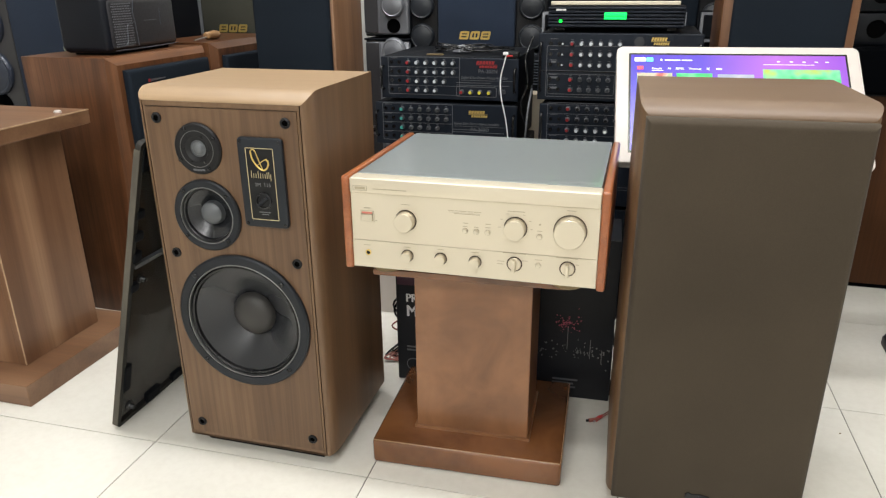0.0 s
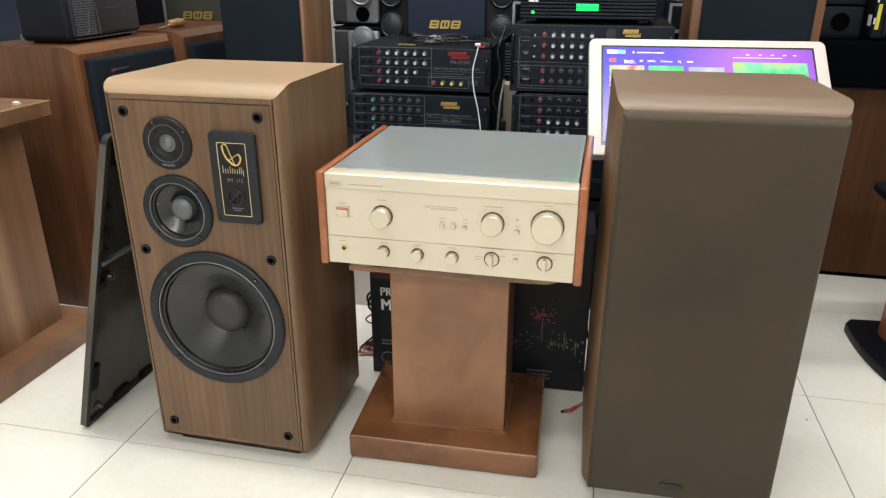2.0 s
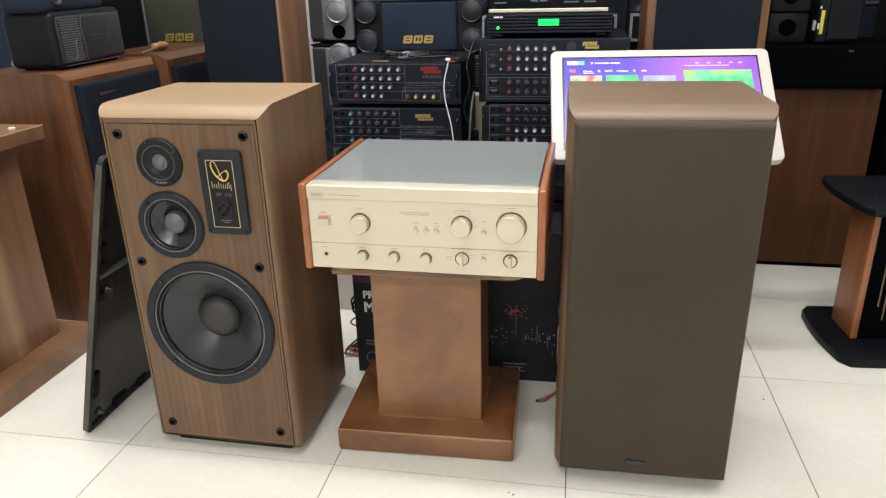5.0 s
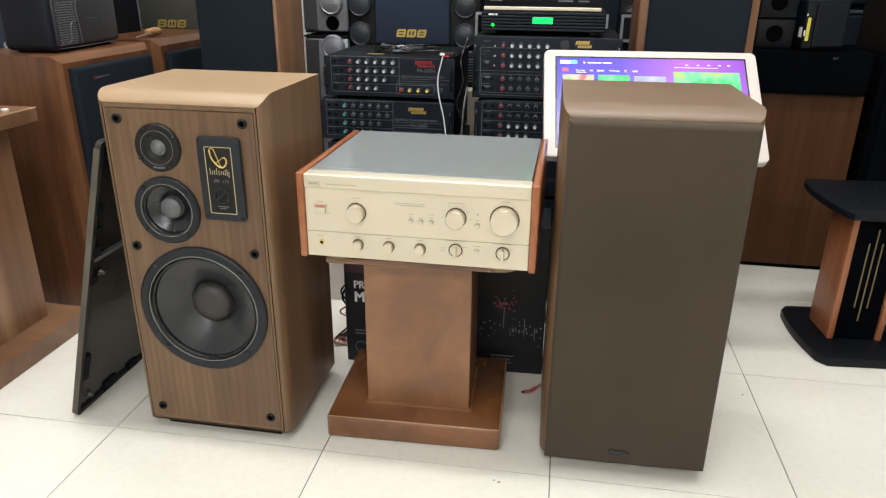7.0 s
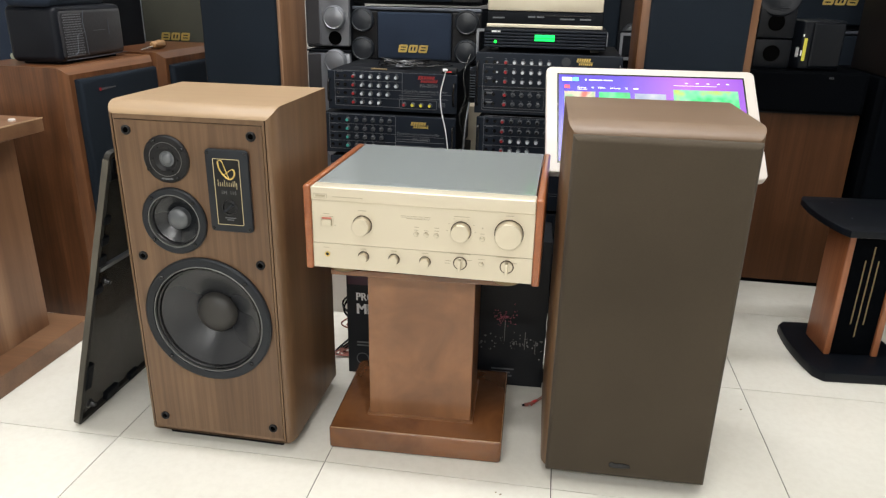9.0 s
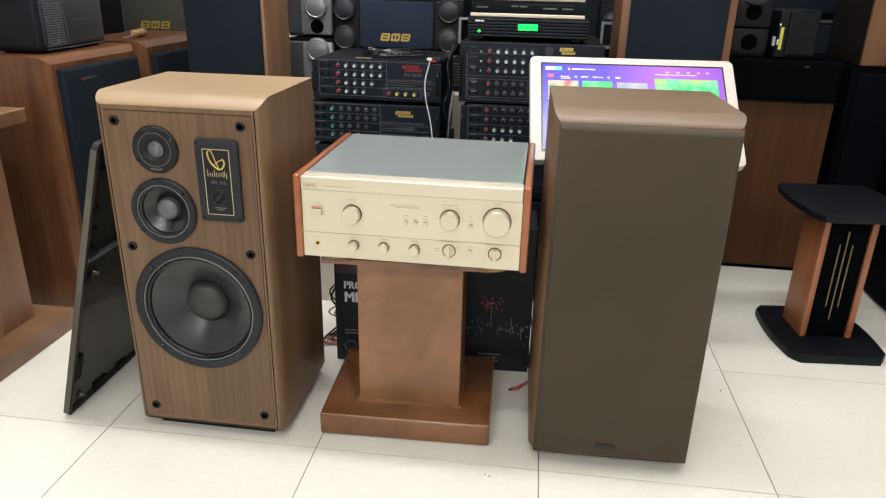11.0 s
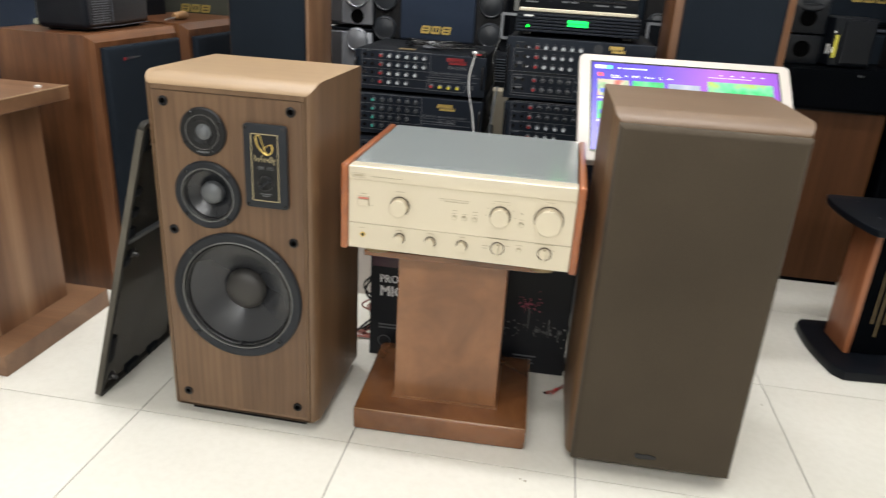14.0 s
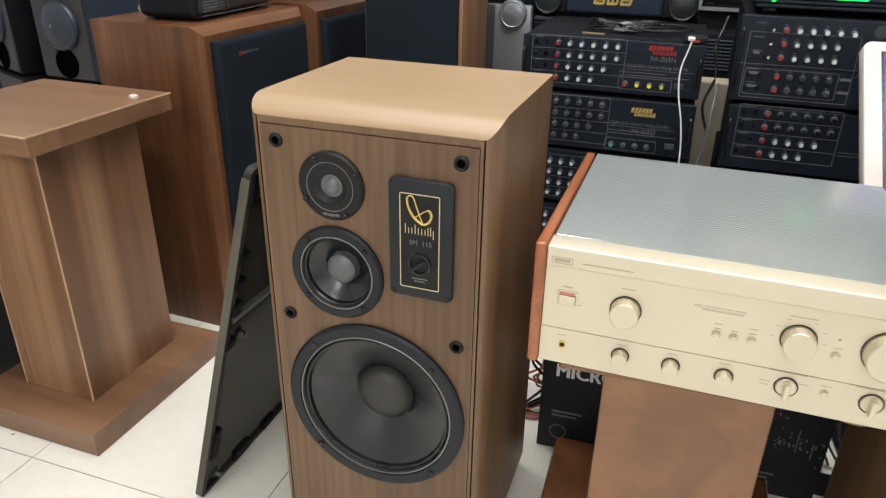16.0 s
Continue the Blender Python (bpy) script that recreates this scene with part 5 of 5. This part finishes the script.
part("bezel", prism(round_rect(MW, MH, 0.016), 0.026, on_screen(0, MH / 2, -0.026), 0.004), WHITE_PL, mon, "white rounded frame", True)
part("screen_edge", prism(round_rect(0.486, 0.279, 0.002), 0.0012, on_screen(0, MH / 2 + 0.002, 0.0)), BLACK_GLOSS, mon, "thin dark screen border")
scr = part("screen", box(-0.2385, 0.2385, -0.134, 0.134, 0, 0.0008), SCREEN, mon, "lit blue and violet menu")
scr.matrix_local = on_screen(0, MH / 2 + 0.002, 0.0014)


def lit(x, z, w, h, material, nm="menu_block"):
    o = part(nm, box(0, w, -h, 0, 0, 0.0006), material, scr)
    o.location = (x, z, 0.001)
    return o


lit(-0.230, 0.125, 0.026, 0.011, LIT_WHITE, "menu_mark")
lit(-0.202, 0.125, 0.015, 0.011, LIT_MINT, "menu_mark")
lit(-0.17, 0.121, 0.004, 0.005, LIT_WHITE)
lit(-0.16, 0.1195, 0.035, 0.0028, LIT_WHITE)
lit(-0.121, 0.1195, 0.023, 0.0028, LIT_WHITE)
lit(-0.224, 0.100, 0.014, 0.010, LIT_RED)
for x, word in ((-0.190, "Karaoke"), (-0.154, "All"), (-0.136, "REMIX"), (-0.106, "Vinahouse"), (-0.066, "DJ")):
    part("menu_word", text_mesh(word, 0.0085, pose(x, 0.091, 0.001), depth=0.0002, squeeze=0.78), LIT_WHITE, scr)
lit(-0.045, 0.095, 0.013, 0.0035, LIT_WHITE)
lit(-0.190, 0.088, 0.026, 0.0012, LIT_WHITE)
for x in (0.09, 0.118, 0.145, 0.172, 0.195):
    lit(x, 0.117, 0.007, 0.0022, LIT_WHITE)
lit(0.06, 0.108, 0.11, 0.001, LIT_WHITE)
for x, z, m_ in ((-0.224, 0.080, T_RED), (-0.134, 0.080, T_GREEN), (-0.042, 0.078, T_GREY), (-0.224, 0.010, T_GREEN), (-0.134, 0.010, T_GREY), (-0.042, 0.010, T_RED)):
    lit(x, z, 0.080, 0.052, m_, "menu_picture")
    lit(x, z - 0.056, 0.05, 0.004, LIT_WHITE)
LIT_NAVY = glow("lit_navy", (0.05, 0.10, 0.55), 0.8)
for x, z in ((-0.218, 0.050), (-0.218, -0.016), (-0.128, 0.050), (-0.128, -0.016)):
    for k in range(4):
        o = lit(x + 0.018 * k, z, 0.014, 0.012, LIT_NAVY, "menu_caption")
        o.location.z = 0.0018
lit(0.058, 0.094, 0.165, 0.088, T_GREEN, "menu_picture")
lit(0.058, -0.02, 0.165, 0.07, T_GREY, "menu_picture")
part("rear_housing", prism(round_rect(0.36, 0.20, 0.03), 0.045, on_screen(0, MH / 2, -0.07), 0.008), WHITE_PL, mon, "white rear housing", True)
part("pole", box(-0.03, 0.03, 0.15, 0.19, -0.555, 0.09, 0.004), BLACK_PLASTIC, mon, "black stand pole")
part("stand_foot", box(-0.17, 0.17, 0.03, 0.33, -0.560, -0.545, 0.004), BLACK_PLASTIC, mon, "flat black stand foot")


# ---------------------------------------------------------------- microphone box behind the pedestal
bx = thing("microphone_box", pose(-0.492, 1.508, 0, 0, 0, 2.3), "black printed cardboard microphone box behind the pedestal", "box")
part("carton", box(0, 0.520, 0, 0.16, 0, 0.408, 0.002), CARD_BLACK, bx, "black printed carton")
part("purple_print", box(0.004, 0.110, -0.0012, 0.001, 0.26, 0.404), CARD_PURPLE, bx)
t_ = text_mesh("PROFESSIONAL", 0.031, face_front(0.024, -0.0012, 0.2165), None, 0.0003, 0, 0.84, 0.0010)
t_ = text_mesh("MICROPHONE", 0.042, face_front(0.024, -0.0012, 0.178), t_, 0.0003, 0, 0.88, 0.0014)
part("white_lettering", t_, PRINT_WHITE, bx, "large white lettering")
tagged(part("small_print", bars([(0, 0, 0.06), (0, -0.009, 0.05), (0.36, -0.045, 0.06), (0.36, -0.055, 0.05), (0.36, -0.065, 0.055)], 0.004, -0.001, 0.025, 0.092), LINE_GREY, bx), kind="stuff")
part("round_mark", lathe([(0.017, 0), (0.017, 0.001), (0.015, 0.001), (0.015, 0)], face_front(0.040, -0.0004, 0.045), 24), LINE_GREY, bx)
random.seed(9)
pk_ = None
for i in range(90):
    a, r = random.uniform(0, 6.28), abs(random.gauss(0, 0.020))
    s = random.uniform(0.0006, 0.0022)
    x, z = 0.412 + r * math.cos(a), 0.198 + r * 0.8 * math.sin(a)
    pk_ = prism([(x - s, z), (x, z - s * 0.7), (x + s, z + 0.2 * s), (x, z + s)], 0.0008, face_front(0, -0.0006, 0), 0, pk_)
tagged(part("firework_print", pk_, PRINT_PINK, bx, "pink firework picture"), kind="stuff")
pw_ = None
for i in range(80):
    x, z = random.choice((random.gauss(0.355, 0.022), random.gauss(0.46, 0.035), random.uniform(0.33, 0.51))), random.gauss(0.125, 0.012)
    s = random.uniform(0.0006, 0.0024)
    x = min(max(x, 0.30), 0.512)
    pw_ = prism([(x - s, z), (x, z - s), (x + s, z), (x, z + 1.6 * s)], 0.0008, face_front(0, -0.0006, 0), 0, pw_)
for x, z, hh in ((0.415, 0.13, 0.06), (0.468, 0.11, 0.05), (0.495, 0.10, 0.035)):
    pw_ = box(x, x + 0.0016, -0.0014, -0.0005, z, z + hh, bm=pw_)
tagged(part("stage_print", pw_, GREY_RING, bx, "small white stage lights picture"), kind="stuff")

# cables behind the walnut loudspeaker, plugs on the tiles
random.seed(12)
fc = thing("speaker_cable", pose(-0.515, 1.60, 0), "red-brown speaker cables looped on the floor", "cable")
for k in range(8):
    r_ = random.uniform
    dark = k in (2, 5, 7)
    top = 0.33 if dark else 0.20
    pts = [(r_(-0.02, 0.05), 0.20, top), (r_(-0.045, 0.02), r_(0.06, 0.16), top * 0.8), (r_(0.0, 0.055), r_(0.02, 0.10), top * 0.62), (r_(-0.045, 0.0), r_(0.0, 0.06), top * 0.42),
           (r_(0.01, 0.055), r_(0.0, 0.05), top * 0.22), (r_(-0.04, 0.0), r_(-0.03, 0.02), 0.012), (r_(0.02, 0.06), r_(0.0, 0.06), 0.006), (r_(-0.02, 0.04), 0.16, 0.005)]
    part("lead", tube(pts, 0.0030 if dark else 0.0024, 8), BLACK_GLOSS if dark else RED_CABLE, fc, "", True)
rc = thing("audio_plugs", pose(0.000, 1.436, 0.0) @ Matrix.Scale(0.72, 4), "two red audio plugs on a thin cable on the tiles", "cable")
for mt, dx, dy, turn, tip in ((RED, 0.004, 0.0, 55, STEEL), (RED_CABLE, -0.016, -0.006, 20, BLACK_GLOSS)):
    o = part("plug", lathe([(0.004, 0.0), (0.0065, 0.001), (0.006, 0.022), (0.0035, 0.034), (0, 0.035)], pose(dx, dy, 0.0068, 0, 84, turn), 14), mt, rc, "red plastic sleeve", True)
    part("tip", lathe([(0, -0.009), (0.0042, -0.008), (0.0046, 0.0005), (0, 0.001)], pose(dx, dy, 0.0068, 0, 84, turn), 12), tip, o, "metal tip", True)
part("lead", tube([(0.022, 0.028, 0.008), (0.05, 0.05, 0.020), (0.085, 0.075, 0.026), (0.13, 0.13, 0.004)], 0.0020, 6, tube([(0.016, 0.006, 0.008), (0.04, 0.03, 0.016), (0.08, 0.066, 0.022), (0.12, 0.15, 0.004)], 0.0020, 6)), RED_CABLE, rc, "thin brown lead", True)
sr = thing("metal_bracket", pose(0.036, 1.575, 0), "bent silver rod on a black foot behind the amplifier", "bracket")
part("rod", tube([(0.02, 0.0, 0.378), (0.002, 0.0, 0.375), (0.0, 0.0, 0.34), (-0.003, 0.0, 0.20), (0.0, 0.01, 0.008)], 0.0028, 8), SILVER_PL, sr, "thin silver rod", True)
part("foot", box(-0.02, 0.04, -0.02, 0.04, 0, 0.01, 0.002), BLACK_PLASTIC, sr)
gc = thing("black_cable", pose(0.03, 1.60, 0), "black cables hanging behind the monitor", "cable")
for k in range(4):
    part("lead", tube([(0.012 * k, 0.12, 0.42), (0.01 * k - 0.01, 0.04 + 0.01 * k, 0.25), (0.012 * k, 0.03, 0.10), (0.04 + 0.02 * k, 0.05, 0.004)], 0.0026, 6), BLACK_GLOSS, gc, "", True)


# ---------------------------------------------------------------- black and wooden stand
bs = thing("pedestal", pose(0.880, 1.872, 0, 0, 0, 5), "black speaker stand with orange wooden posts and gold lines", "speaker stand")


def bowed_plate(z0, z1, half, y0, y1, bow, nm, lab, r, x0=0.0):
    """Plate with bowed sides and small round corners."""
    side = []
    for i in range(13):
        t = i / 12
        y = y0 + (y1 - y0) * t
        d = min(y - y0, y1 - y)
        cut = r - math.sqrt(max(0.0, r * r - (r - d) ** 2)) if d < r else 0.0
        side.append((half + bow * math.sin(math.pi * t) - cut, y))
    pts = [(x0 + x, y) for x, y in side] + [(x0 - x, y) for x, y in reversed(side)]
    return part(nm, prism(pts, z1 - z0, pose(0, 0, z0), 0.004), BLACK_SLATE, bs, lab, True)


bowed_plate(0, 0.028, 0.128, -0.150, 0.168, 0.016, "base", "bowed black base plate", 0.018)
bowed_plate(0.402, 0.422, 0.130, -0.112, 0.210, 0.018, "top_board", "bowed black top plate", 0.008, 0.012)
for sx in (-1, 1):
    part("post", box(sx * 0.065 - 0.009, sx * 0.065 + 0.009, -0.043, 0.085, 0.028, 0.402, 0.004, 3), ORANGE_WOOD, bs, "orange wooden side post", True)
part("panel", box(-0.056, 0.056, -0.036, 0.078, 0.030, 0.402, 0.002), BLACK_DEEP, bs, "black panel between the posts")
for x, a, b in ((-0.017, 0.125, 0.315), (0.0, 0.085, 0.355), (0.017, 0.125, 0.315)):
    part("gold_line", box(x - 0.0016, x + 0.0016, -0.0375, -0.0355, a, b), BRONZE, bs, "thin gold inlay line")
for x, y in ((-0.06, 0.0), (0.05, 0.0), (-0.05, 0.15), (0.06, 0.15)):
    part("screw", lathe([(0.0026, 0), (0.002, 0.0008), (0, 0.0008)], pose(x, y, 0.422), 10), SILVER_DK, bs)


# ---------------------------------------------------------------- right-hand background
wb = thing("wooden_cabinet", pose(0.60, 2.412, 0), "dark walnut cabinet standing against the stacks", "cabinet")
part("body", box(0, 0.392, 0, 0.38, 0.014, 0.614, 0.003), DARKWOOD, wb, "dark walnut carcass")
part("kick", box(0.005, 0.387, 0.006, 0.37, 0, 0.014), BLACK_DEEP, wb, "dark base strip")
sw_ = thing("subwoofer", pose(0.60, 2.38, 0.614), "black box loudspeaker lying on a walnut cabinet", "loudspeaker")
part("body", box(0, 0.385, 0, 0.36, 0.006, 0.140, 0.005), BLACK_DEEP, sw_, "", True)
part("feet", box(0.02, 0.365, 0.02, 0.34, 0, 0.007), BLACK_SLATE, sw_)
part("front", box(0.008, 0.377, -0.004, 0.002, 0.012, 0.134, 0.003), BLACK_DEEP, sw_)
part("small_mark", bars([(0, 0, 0.003), (0.006, 0, 0.002), (0.011, 0, 0.002)], 0.006, -0.0045, 0.262, 0.118), LINE_GREY, sw_)
for i, (z, r) in enumerate(((0.754, 0.026), (0.850, 0.026))):
    s = thing("small_speaker", pose(0.632, 2.43, z), "small black speaker with a round port on a stack", "loudspeaker", "small black speakers")
    part("body", box(0, 0.115, 0, 0.12, 0, 0.092, 0.006), BLACK_SLATE, s, "", True)
    part("port", lathe([(r, 0), (r, 0.002), (r - 0.003, 0.002), (r - 0.004, 0.0006), (0, 0.0006)], face_front(0.055, 0.0, 0.048), 28), HOLLOW_SHADE, s, "round dark port", True)
    if i == 1:
        part("horn", lathe([(0.070, 0.0), (0.068, 0.006), (0.060, 0.008), (0.040, 0.002), (0.018, -0.006), (0, -0.008)], pose(0.058, 0.03, 0.128, 62, 0, 0), 36), BLACK_SLATE, s, "wide shallow horn", True)
sx_ = thing("boxed_speaker", pose(0.765, 2.40, 0.754, 0, 0, 8), "black speaker with yellow and white stickers", "loudspeaker")
part("body", box(0, 0.135, 0, 0.14, 0.002, 0.155, 0.008, 3), BLACK_SLATE, sx_, "", True)
part("front_face", box(0.03, 0.130, -0.006, 0.002, 0.01, 0.148, 0.006), BLACK_SLATE, sx_)
part("yellow_sticker", box(0.008, 0.018, -0.0012, 0.0005, 0.03, 0.10), STICKER, sx_, "tall yellow sticker")
part("white_sticker", box(-0.001, 0.0002, 0.01, 0.03, 0.04, 0.07), PRINT_WHITE, sx_)
part("white_sticker", box(0.0015, 0.006, -0.0012, 0.0, 0.045, 0.062), PRINT_WHITE, sx_)
part("white_sticker", box(0.002, 0.006, -0.0012, 0.0, 0.105, 0.112), PRINT_WHITE, sx_)
bk = thing("large_speaker", pose(1.02, 2.40, 0), "large black loudspeaker at the end of the row", "loudspeaker")
part("cabinet", box(0, 0.60, 0, 0.42, 0.01, 0.74, 0.006), BLACK_DEEP, bk, "", True)
part("base", box(0.02, 0.58, 0.02, 0.40, 0, 0.01), BLACK_SLATE, bk)
part("grille", box(0.02, 0.58, -0.018, -0.001, 0.05, 0.72, 0.008), CLOTH_BLACK, bk, "black cloth grille")
bk2 = thing("large_speaker", pose(1.16, 2.02, 0), "black loudspeaker with dark blue front on the floor", "loudspeaker")
part("cabinet", box(0, 0.55, 0, 0.33, 0.012, 0.60, 0.006), BLACK_DEEP, bk2, "", True)
part("base", box(0.02, 0.53, 0.02, 0.31, 0, 0.012), BLACK_SLATE, bk2)
part("grille", box(0.02, 0.53, -0.018, -0.001, 0.03, 0.58, 0.008), CLOTH_BLACK, bk2, "dark blue cloth grille")
tw2 = thing("shelf_speaker", pose(1.035, 2.385, 0.742), "dark-sided loudspeaker with a walnut front edge on another", "loudspeaker")
part("cabinet", box(0, 0.30, 0.014, 0.32, 0, 0.55, 0.004), DARK_BOX, tw2, "dark brown cabinet", True)
part("front_edge", box(-0.002, 0.078, 0, 0.0135, 0, 0.55, 0.006, 3), EDGEWOOD, tw2, "walnut front edge", True)
part("grille", box(0.082, 0.298, -0.004, 0.012, 0.01, 0.54, 0.006), CLOTH_BLACK, tw2, "dark cloth")


# ---------------------------------------------------------------- crumbs on the tiles
crumbs = None
for x, y, r in ((-0.040, 1.093, 0.0022), (-0.050, 1.097, 0.0016), (0.529, 1.527, 0.0022), (-1.514, 1.153, 0.0026)):
    crumbs = lathe([(0, 0.0), (r, 0.0003), (r * 0.8, 0.0012), (0, 0.0016)], pose(x, y, 0.0, 0, 0, 40) @ Matrix.Diagonal((1.5, 0.8, 1, 1)), 7, crumbs)
tagged(part("floor_crumbs", crumbs, BRONZE), "tiny brown crumbs lying on the ivory tiles", "crumbs", kind="stuff")


# ---------------------------------------------------------------- floor tiles
S, GAP = 0.4945, 0.0022
grid = pose(-0.926, 1.120, 0, 0, 0, 0.6)
tile_mesh = None
for ix in range(-5, 8):
    for iy in range(-9, 5):
        if tile_mesh is None:
            o = part("tile", box(GAP / 2, S - GAP / 2, GAP / 2, S - GAP / 2, -0.008, 0.0), TILE, FLOOR)
            tile_mesh = o.data
        else:
            o = new("tile", tile_mesh)
            o.parent = FLOOR
        o.matrix_local = grid @ pose(ix * S, iy * S, 0)
